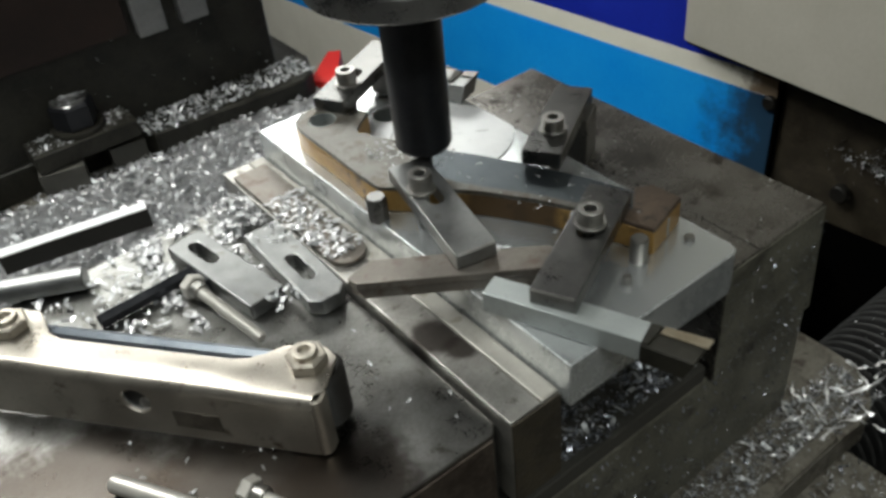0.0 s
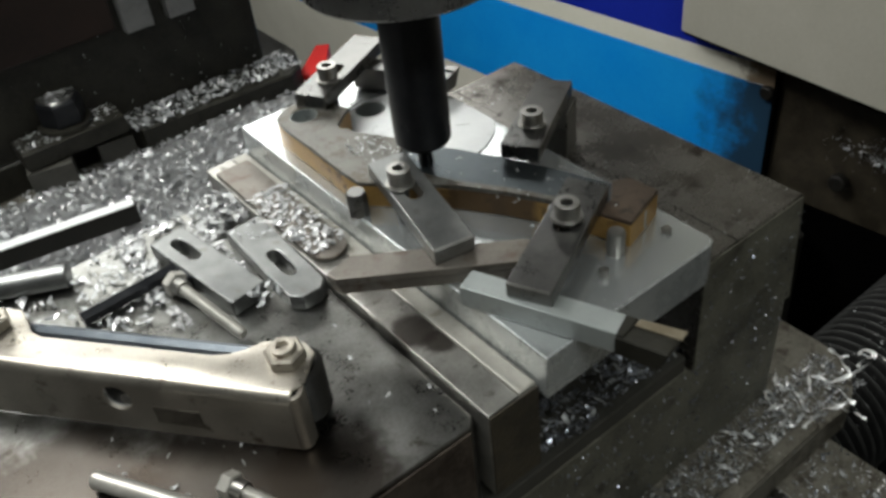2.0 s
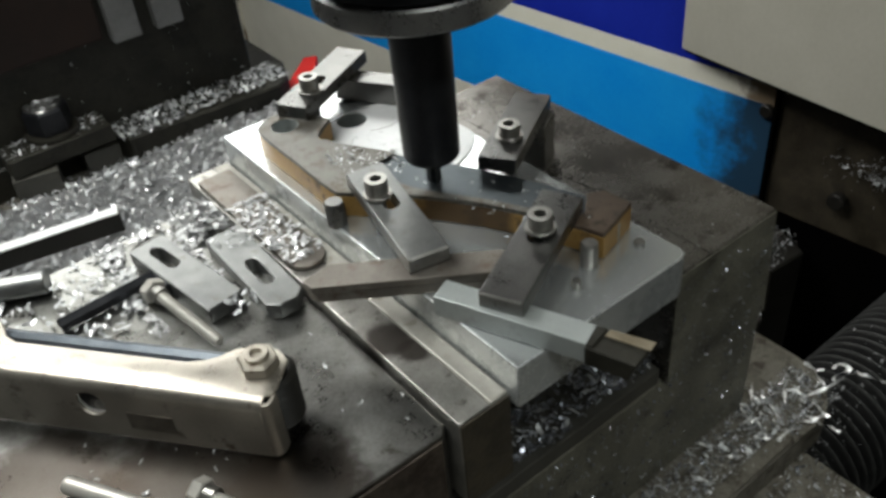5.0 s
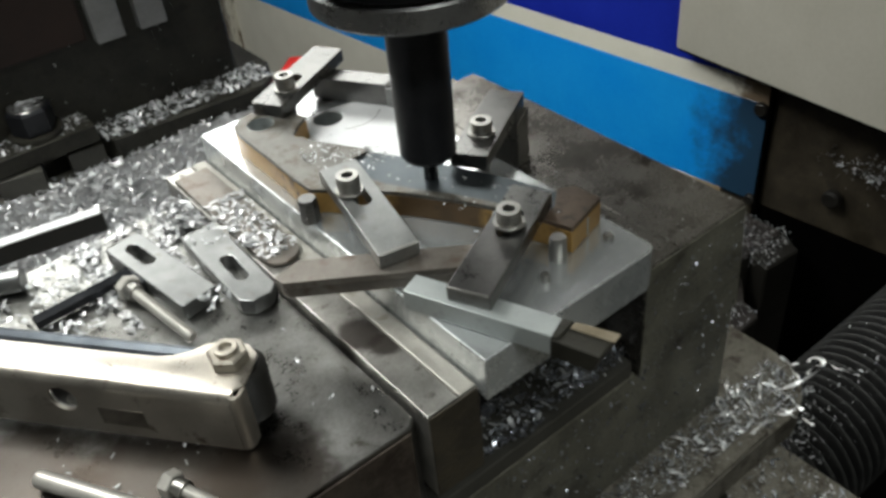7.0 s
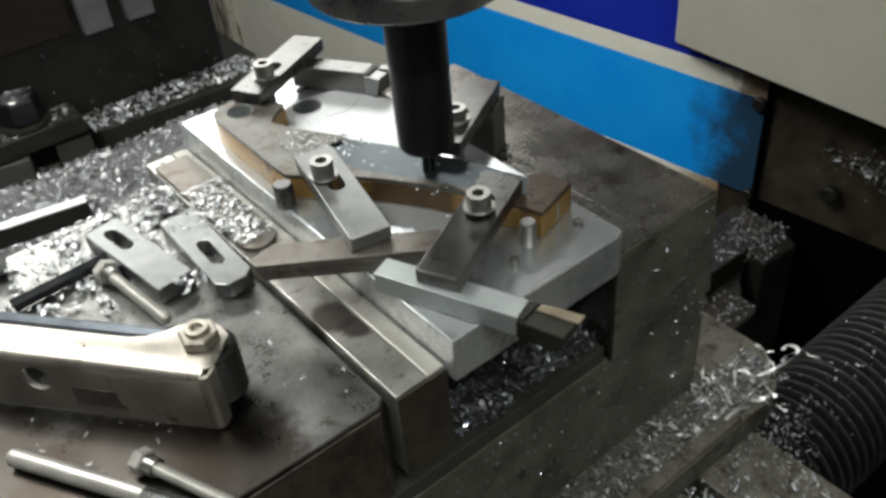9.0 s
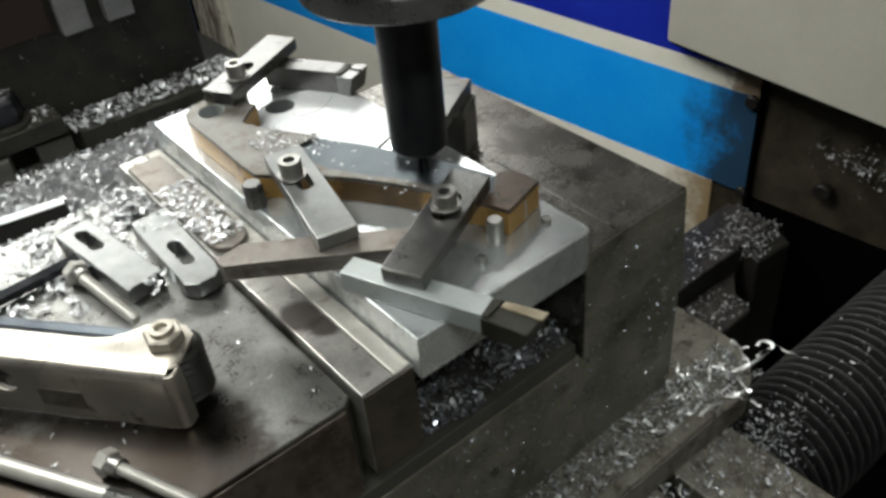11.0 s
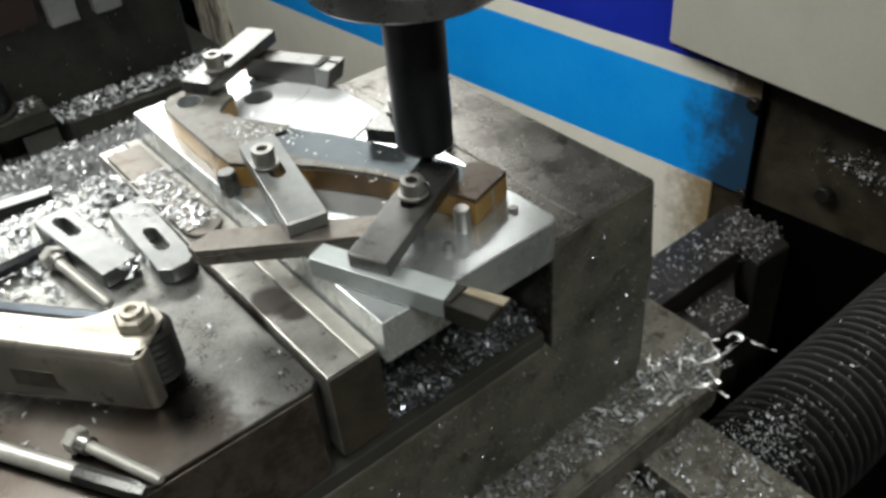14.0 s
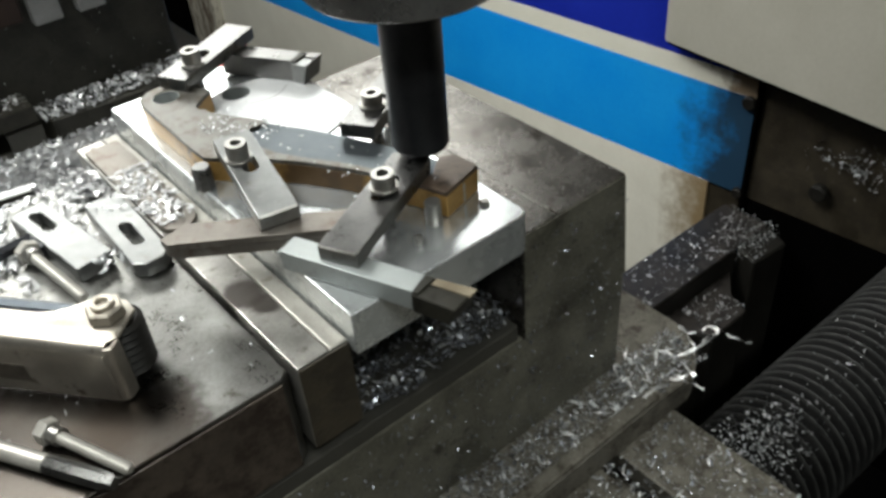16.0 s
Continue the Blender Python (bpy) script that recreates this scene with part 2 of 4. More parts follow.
IRON_DARK = surface("oily_dark_iron", (0.035, 0.034, 0.029), (0.070, 0.067, 0.058), (0.4, 0.6), 0.2, 30, 400, 0.2)
TOWER = surface("oily_dark_casting", (0.0065, 0.006, 0.0045), (0.027, 0.0255, 0.019), (0.4, 0.6), 0.1, 30, 300, 0.4, (0.009, 0.0075, 0.006), 0.6, shine=0.35)
# for black parts, and for sides painted darker as shade
SIDE = surface("black_casting_and_shaded_side", (0.006, 0.0055, 0.0045), (0.016, 0.0145, 0.012), (0.4, 0.65), 0.1, 16, 300, 0.2, shine=0.3)
GREY = surface("grey_key_steel", (0.16, 0.16, 0.16), (0.24, 0.24, 0.24), (0.35, 0.5), 0.5, 40, 500, 0.05)
RED = surface("red_paint", (0.50, 0.012, 0.010), (0.65, 0.025, 0.018), (0.35, 0.5), 0.0, 30, 300, 0.03)
CONCRETE = surface("workshop_concrete", (0.09, 0.09, 0.085), (0.15, 0.15, 0.14), (0.6, 0.8), 0.0, 3, 60, 0.1)
PLASTER = surface("workshop_plaster", (0.11, 0.11, 0.105), (0.16, 0.16, 0.155), (0.7, 0.9), 0.0, 2, 40, 0.05)


# ---- mesh helpers ----
def prism(outer, z0, z1, holes=(), bevel=0.0005, steps=1):
    """A flat shape with holes, given a thickness, its sharp edges eased."""
    bm = bmesh.new()
    loops = [[bm.verts.new((x, y, z1)) for x, y in loop] for loop in (outer, *holes)]
    edges = [bm.edges.new((loop[i - 1], loop[i])) for loop in loops for i in range(len(loop))]
    top = bmesh.ops.triangle_fill(bm, edges=edges, use_beauty=True)
    faces = [g for g in top["geom"] if isinstance(g, bmesh.types.BMFace)]
    low = {v: bm.verts.new((v.co.x, v.co.y, z0)) for loop in loops for v in loop}
    for f in faces:
        bm.faces.new([low[v] for v in reversed(f.verts)])
    for loop in loops:
        for i in range(len(loop)):
            a, b = loop[i - 1], loop[i]
            bm.faces.new((a, b, low[b], low[a]))
    bmesh.ops.recalc_face_normals(bm, faces=bm.faces[:])
    if bevel:
        sharp = [e for e in bm.edges if len(e.link_faces) == 2 and e.calc_face_angle(0) > 0.6]
        bmesh.ops.bevel(bm, geom=sharp, offset=bevel, segments=steps, profile=0.5, affect="EDGES", clamp_overlap=True)
    return bm


def box(x0, x1, y0, y1, z0, z1, bevel=0.0008, steps=2):
    bm = bmesh.new()
    bmesh.ops.create_cube(bm, size=1, matrix=Matrix.Translation(((x0 + x1) / 2, (y0 + y1) / 2, (z0 + z1) / 2)) @ Matrix.Diagonal((x1 - x0, y1 - y0, z1 - z0, 1)))
    if bevel:
        bmesh.ops.bevel(bm, geom=bm.edges[:], offset=bevel, segments=steps, profile=0.5, affect="EDGES", clamp_overlap=True)
    return bm


def lathe(profile, seg=32):
    """Turns a profile of (radius, z) round the z axis; closed at both ends."""
    bm = bmesh.new()
    rings = [[bm.verts.new((r * math.cos(2 * math.pi * i / seg), r * math.sin(2 * math.pi * i / seg), z)) for i in range(seg)] for r, z in profile]
    for a, b in zip(rings, rings[1:]):
        for i in range(seg):
            bm.faces.new((a[i - 1], a[i], b[i], b[i - 1]))
    bm.faces.new(list(reversed(rings[0])))
    bm.faces.new(rings[-1])
    bmesh.ops.recalc_face_normals(bm, faces=bm.faces[:])
    return bm


def ring_points(cx, cy, r, n, start=0.0):
    return [(cx + r * math.cos(start + 2 * math.pi * i / n), cy + r * math.sin(start + 2 * math.pi * i / n)) for i in range(n)]


def slot_points(x0, x1, y, r, n=8):
    right = [(x1 + r * math.cos(a), y + r * math.sin(a)) for a in [math.pi * (i / n - 0.5) for i in range(n + 1)]]
    left = [(x0 - r * math.cos(a), y - r * math.sin(a)) for a in [math.pi * (i / n - 0.5) for i in range(n + 1)]]
    return right + left


def moved(bm, m):
    bmesh.ops.transform(bm, matrix=m, verts=bm.verts[:])
    return bm


def joined(*bms):
    out = bmesh.new()
    for b in bms:
        me = bpy.data.meshes.new("tmp")
        b.to_mesh(me)
        out.from_mesh(me)
        bpy.data.meshes.remove(me)
        b.free()
    return out


def mesh_of(name, bm, material, smooth=21):
    me = bpy.data.meshes.new(name)
    bm.to_mesh(me)
    bm.free()
    me.materials.append(material)
    if smooth:
        me.shade_smooth()
        me.set_sharp_from_angle(angle=radians(smooth))
    return me


def part(name, bm, material, parent, label="", smooth=21):
    ob = new(name, mesh_of(name, bm, material, smooth))
    ob.parent = parent
    return tagged(ob, label)


def heading(a, b):
    return math.degrees(math.atan2(b[1] - a[1], b[0] - a[0]))


ON_TABLE = []


def thing(name, m, label, category, group="", kind="", rides=True):
    ob = new(name)
    ob.empty_display_size = 0.02
    ob.matrix_basis = m
    if rides:
        ON_TABLE.append(ob)
    return tagged(ob, label, category, group, kind)


def solid(name, bm, material, m, label, category, group="", kind="", rides=True, smooth=21):
    ob = new(name, mesh_of(name, bm, material, smooth))
    ob.matrix_basis = m
    if rides:
        ON_TABLE.append(ob)
    return tagged(ob, label, category, group, kind)


def at(x, y, z=0.0, rz=0.0, rx=0.0, ry=0.0):
    return pose(x, y, z, rx, ry, rz)


# ---- chips ----
def chips(name, count, spot, size, material, label, rides=True, seed=1, flat=0.6, lift=0.004):
    """Loose flakes of swarf: bent slivers lying every way over the places that spot() draws."""
    rng = random.Random(seed)
    verts, faces = [], []
    for _ in range(count):
        x, y, z = spot(rng)
        ln = size * rng.choice((0.5, 0.7, 0.7, 1.0, 1.0, 1.5)) * rng.uniform(0.7, 1.3)
        w = ln * rng.uniform(0.22, 0.55)
        bend = rng.uniform(-0.45, 0.45)
        tilt = flat * rng.gauss(0, 0.55)
        e = Euler((tilt, flat * rng.gauss(0, 0.55), rng.uniform(0, 6.28))).to_matrix()
        base = len(verts)
        skew = rng.uniform(-0.3, 0.3) * w
        for s in (-1, -0.33, 0.33, 1):
            for q in (-1, 1):
                v = e @ Vector((s * ln / 2 + q * skew, q * w / 2 * (1 - 0.35 * abs(s)), bend * ln * 0.5 * (1 - s * s)))
                verts.append((x + v.x, y + v.y, z + v.z + lift * rng.random() * 0.15 + abs(tilt) * w * 0.3))
        faces += [(base, base + 2, base + 3, base + 1), (base + 2, base + 4, base + 5, base + 3), (base + 4, base + 6, base + 7, base + 5)]
    me = bpy.data.meshes.new(name)
    me.from_pydata(verts, [], faces)
    me.materials.append(material)
    ob = new(name, me)
    if rides:
        ON_TABLE.append(ob)
    return tagged(ob, label, "metal chips", "", "stuff")


def curl(name, m, length, wild, width, label, seed, hook=0.0):
    """A thin thread of swarf that wanders, with a loop at its end when hook is set."""
    rng_ = random.Random(seed)
    bm = bmesh.new()
    n = 44
    step = length / n
    p, way, climb = Vector((0, 0, 0.0008)), 0.0, 0.25
    bend = rng_.uniform(-1, 1) * wild
    twist = rng_.uniform(0, 3)
    rows_ = []
    for i in range(n + 1):
        k = i / n
        if i % 9 == 0:
            bend = rng_.uniform(-1, 1) * wild
        way += (hook if hook and k > 0.66 else bend) * step
        climb = 0.35 * math.sin(i * 0.33 + seed) if not hook else 0.28 * (k < 0.7)
        p = p + Vector((math.cos(way), math.sin(way), climb)) * step
        p.z = max(p.z, 0.0006)
        twist += 0.10
        w = width * (0.45 + 0.55 * abs(math.sin(i * 0.27 + seed))) * 0.5
        side = Vector((-math.sin(way) * math.cos(twist), math.cos(way) * math.cos(twist), math.sin(twist))) * w
        rows_.append((bm.verts.new(p + side), bm.verts.new(p - side)))
    for u, v in zip(rows_, rows_[1:]):
        bm.faces.new((u[0], v[0], v[1], u[1]))
    return solid(name, bm, CURL, m, label, "metal chip", "curled chips", smooth=80)


# ---- the machine behind ----
def static_part(name, bm, material, label, m=None):
    return solid(name, bm, material, m or Matrix(), label, "", "", "structure", rides=False)


WALL = pose(0.61, 0.30, 0, 0, 0, 4.9)     # the painted machine wall runs along its local y
def wall_strip(name, y0, y1, z0, z1, material, label, proud=0.0):
    return static_part(name, box(-proud, 0.03, y0, y1, z0, z1, 0.0004, 1), material, label, WALL)


wall_strip("wall_blue", -0.012, 1.17, -0.335, -0.203, BLUE, "light blue painted band blackened by oil at its end")
wall_strip("wall_stripe", -0.012, 1.17, -0.203, -0.178, STRIPE, "cream stripe between the blue bands of the machine wall")
wall_strip("wall_navy", -0.012, 1.17, -0.178, -0.04, NAVY, "dark blue painted band on the machine wall")
# out of view; its dark grey is chosen for what the metal mirrors
wall_strip("wall_upper", -0.012, 1.9, -0.04, 1.2, GREY_UNSEEN, "upper machine wall, out of view, toned dark grey for reflections")
wall_strip("wall_cream", 0.035, 1.17, -0.75, -0.335, CREAM_STAINED, "cream painted lower machine wall with an oil stained end")
wall_strip("wall_post", 1.17, 1.27, -0.9, -0.04, POST, "rust streaked cream post at the far end of the wall", 0.02)
wall_strip("wall_far", 1.27, 1.9, -1.0, -0.04, BLACK_AND_SHADE, "black panel for the dark beyond the machine wall", 0.03)
wall_strip("wall_edge", -0.016, -0.012, -0.36, -0.17, BLACK_AND_SHADE, "dark edge strip at the wall's end", 0.004)
# black band paints the shade at the foot of the panel
wall_strip("wall_shade", -1.2, -0.016, -1.05, -0.340, BLACK_AND_SHADE, "foot of the grimy panel painted black as shade", -0.006)
wall_strip("wall_grimy", -1.2, -0.016, -0.340, 0.3, GRIME, "grimy bare metal panel speckled with chips", -0.006)
wall_strip("wall_grimy_low", -0.012, 0.035, -0.75, -0.335, GRIME, "grimy metal under the stained paint", -0.004)


def head_cover():
    ob = thing("machine_cover", pose(0.575, 0.402, 0, 0, 0, -3.2), "cream painted sheet metal machine cover with folded edge", "machine cover", rides=False)
    part("panel", prism([(0, -0.006), (0.006, 0.0), (0.02, 0.0), (0.02, -1.0), (0, -1.0)], -0.152, 0.8, (), 0.002, 2), CREAM, ob)
    # black strip put in as the shade below the folded edge
    part("lip", box(0.006, 0.02, -1.0, -0.004, -0.158, -0.1525, 0.001, 1), BLACK_AND_SHADE, ob, "black strip standing for the shade under the cover")
    return ob


head_cover()

for x, y, z, r in ((0.6150, 0.1956, -0.2896, 0.0105), (0.6080, 0.2956, -0.2087, 0.0085), (0.6090, 0.2929, -0.3330, 0.0070)):
    solid("wall_bolt", moved(lathe([(r, -0.006), (r, 0.003), (r * 0.8, 0.0045)], 24), pose(0, 0, 0, 0, -90, 0)), SIDE, pose(x, y, z, 0, 0, 4.9), "oil black round bolt head on the machine wall", "bolt", "wall bolts", rides=False)

# machine bed below, and rails
static_part("floor", box(-3, 3, -3, 3, -1.15, -1.10, 0), CONCRETE, "grey workshop concrete floor")
# unseen room shell, its plaster toned dark to hold back bounced light
static_part("ceiling", box(-3, 3, -3, 3, 2.1, 2.2, 0), PLASTER, "unseen plaster ceiling toned dark against bounce")
for nm, dims in (("wall_north", (-3, 3, 3, 3.1)), ("wall_south", (-3, 3, -3.1, -3)), ("wall_east", (3, 3.1, -3, 3)), ("wall_west", (-3.1, -3, -3, 3))):
    static_part(nm, box(*dims, -1.1, 2.1, 0), PLASTER, "plain unseen workshop wall toned dark against bounce")
# the bed's shade is put into its black colour
static_part("machine_bed", box(-0.7, 0.60, -1.2, 1.6, -1.10, -0.62, 0.004), BLACK_AND_SHADE, "machine bed casting painted black as deep shade")


SCOOP = [(0.403 + 0.022 * math.cos(q), 0.184 + 0.025 * math.sin(q)) for q in [math.pi * (1 - i / 10) for i in range(11)]]
STEP_SHAPE = [(0.28, 0.182)] + SCOOP + [(0.486, 0.185), (0.496, 0.212), (0.530, 0.2390), (0.28, 0.2390)]


def rail_block():
    ob = thing("way_rail", Matrix(), "dark guide rail with stepped end, scattered with chips", "guide rail", rides=False)
    # bodies are blacker than their caps: the sides' shade is in the colour
    part("rail", box(0.28, 0.600, 0.240, 0.302, -0.62, -0.3535, 0.003), SIDE, ob, "rail side painted black as shade")
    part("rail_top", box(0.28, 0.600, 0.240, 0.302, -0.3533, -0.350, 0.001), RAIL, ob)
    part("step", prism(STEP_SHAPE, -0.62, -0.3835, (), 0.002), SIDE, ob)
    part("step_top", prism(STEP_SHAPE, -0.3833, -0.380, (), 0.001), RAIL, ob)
    part("end_pad", prism([(0.541, 0.2398), (0.530, 0.210), (0.586, 0.205), (0.600, 0.235), (0.600, 0.2398)], -0.62, -0.3515, (), 0.002), SIDE, ob, "black pad at the rail's end")
    return ob


rail_block()


def way_bellows():
    ob = thing("bellows", pose(0.20, 0.047, -0.375, 0, 90, 0), "black ribbed rubber bellows dusted with chips", "bellows", rides=False)
    for i in range(34):
        z = i * 0.0125
        part("rib", lathe([(0.047, z), (0.0595, z + 0.0045), (0.0625, z + 0.0062), (0.0595, z + 0.0080), (0.047, z + 0.0125)], 48), RUBBER, ob, smooth=60)
        # lighter rings paint the highlight along each rib
        part("rib_crest", lathe([(0.0620, z + 0.0050), (0.0631, z + 0.0062), (0.0620, z + 0.0074)], 48), CREST, ob, "rib crest painted lighter as its highlight", smooth=60)
    return ob


way_bellows()

# ---- the table and the vice ----
TABLE_Z = -0.205


def machine_table():
    ob = thing("machine_table", Matrix(), "oily cast iron milling machine table with T-slots", "machine table")
    xs = [-0.435, -0.285, -0.135, 0.015, 0.165]
    for a, b in zip(xs, xs[1:]):
        part("land", box(a + 0.009, b - 0.009, -0.55, 1.15, TABLE_Z - 0.018, TABLE_Z, 0.0015), IRON, ob)
    part("land", box(0.174, 0.236, -0.55, 1.15, TABLE_Z - 0.018, TABLE_Z, 0.0015), IRON, ob)
    part("body", box(-0.43, 0.232, -0.55, 1.15, TABLE_Z - 0.09, TABLE_Z - 0.035, 0.002), IRON, ob)
    for x in (-0.285, -0.135, 0.015, 0.165):
        part("slot_wall", box(x - 0.030, x - 0.016, -0.55, 1.15, TABLE_Z - 0.036, TABLE_Z - 0.018, 0), IRON, ob)
    return ob


machine_table()


def vice():
    ob = thing("machine_vice", Matrix(), "large cast iron machine vice with oily jaws, bolted to the table", "vice")
    # base with its flange
    flange = [(-0.34, -0.036), (0.225, -0.036)] + [(0.235 + 0.05 * math.sin(a) + 0.004, 0.012 - 0.05 * math.cos(a)) for a in [math.pi / 2 * i / 8 for i in range(1, 9)]] + [(0.289, 0.262), (-0.34, 0.262)]
    part("flange", prism(flange, TABLE_Z, -0.180, (), 0.003, 2), IRON, ob)
    part("flange_lip", box(-0.30, 0.218, -0.0355, -0.0240, -0.1805, -0.1755, 0.002, 2), IRON, ob)
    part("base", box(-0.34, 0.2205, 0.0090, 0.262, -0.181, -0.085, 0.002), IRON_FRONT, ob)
    for y0, y1 in ((0.0102, 0.085), (0.175, 0.262)):
        part("bed_way", box(-0.33, 0.121, y0, y1, -0.087, -0.074, 0.001), IRON_DARK, ob)
    # fixed jaw
    jaw = prism([(0.1505, -0.0846), (0.2185, -0.0846), (0.2115, 0.0), (0.1505, 0.0)], -0.256, -0.0065, (), 0.0008)
    part("fixed_jaw", moved(jaw, pose(0, 0, 0, 90, 0, 0)), JAW_DARK, ob, "dark stained top of the fixed jaw")
    front = prism([(0.1228, -0.0835), (0.2174, -0.0835), (0.2105, -0.001), (0.1228, -0.001)], -0.0063, -0.0053, (), 0.0002)
    part("fixed_jaw_front", moved(front, pose(0, 0, 0, 90, 0, 0)), IRON_FRONT, ob, "cast front face darkened for low light")
    part("fixed_jaw_plate", box(0.1225, 0.1503, 0.0068, 0.2563, -0.0845, -0.0004, 0.0003), JAW_DARK, ob)
    # moving jaw
    part("moving_jaw", prism([(-0.33, 0.0115), (-0.0385, 0.0115), (-0.0328, 0.0165), (-0.0328, 0.272), (-0.33, 0.272)], -0.072, -0.0065, (), 0.0012, 2), IRON_TOP, ob)
    part("moving_jaw_plate", box(-0.0315, -0.0125, 0.0065, 0.297, -0.060, 0.0, 0.0006), JAW, ob)
    part("soft_jaw", box(-0.0122, -0.0006, 0.0065, 0.297, -0.060, 0.0004, 0.0015), SOFT, ob)
    # thin front sheets, toned darker than the tops to carry their shade
    part("moving_jaw_front", box(-0.33, -0.0395, 0.0100, 0.0113, -0.071, -0.0085, 0.0002, 1), FRONT, ob, "rusty front of the moving jaw, painted darker as shade")
    part("jaw_plate_end", box(-0.0312, -0.0010, 0.0052, 0.0063, -0.0595, -0.0012, 0.0002, 1), GRIME, ob, "grimy end face painted dark as shade")
    part("lead_screw", moved(lathe([(0.016, -0.33), (0.016, 0.118)], 24), pose(0, 0.13, -0.098, 0, 90, 0)), STEEL_DARK, ob)
    return ob


vice()


def fixture_plate():
    ob = thing("fixture_plate", Matrix(), "thick milled aluminium fixture plate gripped in the vice jaws", "plate")
    holes = [ring_points(0.074, 0.2477, 0.0105, 24), ring_points(0.1091, 0.0232, 0.003, 12)]
    outer = [(0, 0), (0.116, 0), (0.1205, 0.002), (0.122, 0.006), (0.122, 0.296), (0, 0.296)]
    part("plate_body", prism(outer, -0.0072, 0.020, holes, 0.0008, 2), ALU, ob)
    part("plate_top", prism([(0.001, 0.001), (0.1157, 0.001), (0.1197, 0.003), (0.121, 0.0065), (0.121, 0.295), (0.001, 0.295)], 0.0195, 0.0201, holes, 0), ALU_TOP, ob, "skimmed shiny top face")
    circle = [p for p in ring_points(0.078, 0.205, 0.053, 60)]
    circle = [(min(x, 0.1215), y) for x, y in circle]
    part("turned_face", prism(circle, 0.0202, 0.0212, [ring_points(0.074, 0.2477, 0.0105, 24)], 0.0003), ALU_BRIGHT, ob, "bright round turned face")
    part("bore", prism(ring_points(0.074, 0.2477, 0.01045, 28), -0.0070, 0.0205, [ring_points(0.074, 0.2477, 0.0100, 28)], 0), PALE_STEEL, ob, "bright bored hole", smooth=40)
    for marks in (((0.0746, 0.2259), (0.0874, 0.2215), (0.0977, 0.2243), (0.1059, 0.2305)), ((0.1003, 0.1878), (0.1070, 0.1828))):
        # hairline scratches turned up by a dragged chip
        for (ax, ay), (bx, by) in zip(marks, marks[1:]):
            far_ = math.hypot(bx - ax, by - ay)
            part("scratch", moved(box(0, far_, -0.0002, 0.0002, 0, 0.0003, 0), pose(ax, ay, 0.0211, 0, 0, heading((ax, ay), (bx, by)))), STEEL_DARK, ob, "dark hairline scratch")
    part("dowel", lathe([(0.0028, 0.0), (0.0028, 0.0222), (0.0024, 0.0228)], 12), BRIGHT, ob).location = (0.1091, 0.0232, 0)
    return ob


fixture_plate()


def lever_arm():
    ob = thing("lever_arm", Matrix(), "curved steel lever arm with brown scaled sides, being milled", "workpiece")
    near = [(0.0860, 0.0275), (0.0797, 0.0480), (0.0735, 0.0640), (0.0600, 0.0920), (0.0460, 0.1150), (0.0310, 0.1350), (0.0165, 0.1500), (0.0072, 0.1605), (0.0066, 0.1780), (0.0075, 0.2025), (0.0080, 0.2350), (0.0085, 0.2480)]
    end = [(0.0105, 0.2590), (0.0185, 0.2655), (0.0280, 0.2670), (0.0360, 0.2640), (0.0430, 0.2560)]
    notch = [(0.0514, 0.2354), (0.0440, 0.2310), (0.0385, 0.2265), (0.0345, 0.2230), (0.0330, 0.2180), (0.0365, 0.2140), (0.0370, 0.2080)]
    far = [(0.0450, 0.1930), (0.0589, 0.1678), (0.0710, 0.1460), (0.0813, 0.1245), (0.0900, 0.1040), (0.0975, 0.0850), (0.1060, 0.0600), (0.1150, 0.0545), (0.1165, 0.0362)]
    hole = ring_points(0.0255, 0.2494, 0.0090, 24)
    part("side", prism(list(reversed(near + end + notch + far)), 0.0204, 0.0340, [hole], 0.0003), SCALE, ob, "brown mill scale on the sides")
    part("bore", prism(ring_points(0.0255, 0.2494, 0.00895, 24), 0.0206, 0.0366, [ring_points(0.0255, 0.2494, 0.0086, 24)], 0), PALE_STEEL, ob, "bright bored hole", smooth=40)
    # a narrow skimmed land is left on the near side of the milled step
    shoulder = [(0.0450, 0.1930), (0.0575, 0.1700), (0.0440, 0.1695), (0.0385, 0.1640), (0.0375, 0.1500), (0.0415, 0.1340), (0.0500, 0.1175), (0.0640, 0.0945), (0.0776, 0.0660), (0.0850, 0.0483)]
    part("top", prism(list(reversed(near[1:] + end + notch + shoulder)), 0.0341, 0.0370, [hole], 0.0003), ARM_TOP, ob, "skimmed grey top face")
    step = shoulder[1:] + [(0.0930, 0.0484), (0.1056, 0.0592)] + list(reversed(far[2:6]))
    part("groove", prism([(x + 0.0001, y) for x, y in step], 0.0341, 0.0349, (), 0), GROOVE, ob, "freshly milled blue-grey step")
    tail = [(0.0860, 0.0275), (0.1165, 0.0362), (0.1150, 0.0545), (0.1060, 0.0592), (0.0930, 0.0480), (0.0799, 0.0477)]
    part("tail_top", prism(tail, 0.0341, 0.0372, (), 0.0004), RUSTY_TOP, ob, "dark brown unmachined tail")
    part("pale_line", moved(box(-0.0006, 0.0006, -0.0003, 0.0003, 0.0215, 0.0335, 0.0002, 1), pose(0.1020, 0.0318, 0)), PALE_STEEL, ob, "thin pale line down the end face")
    return ob


lever_arm()


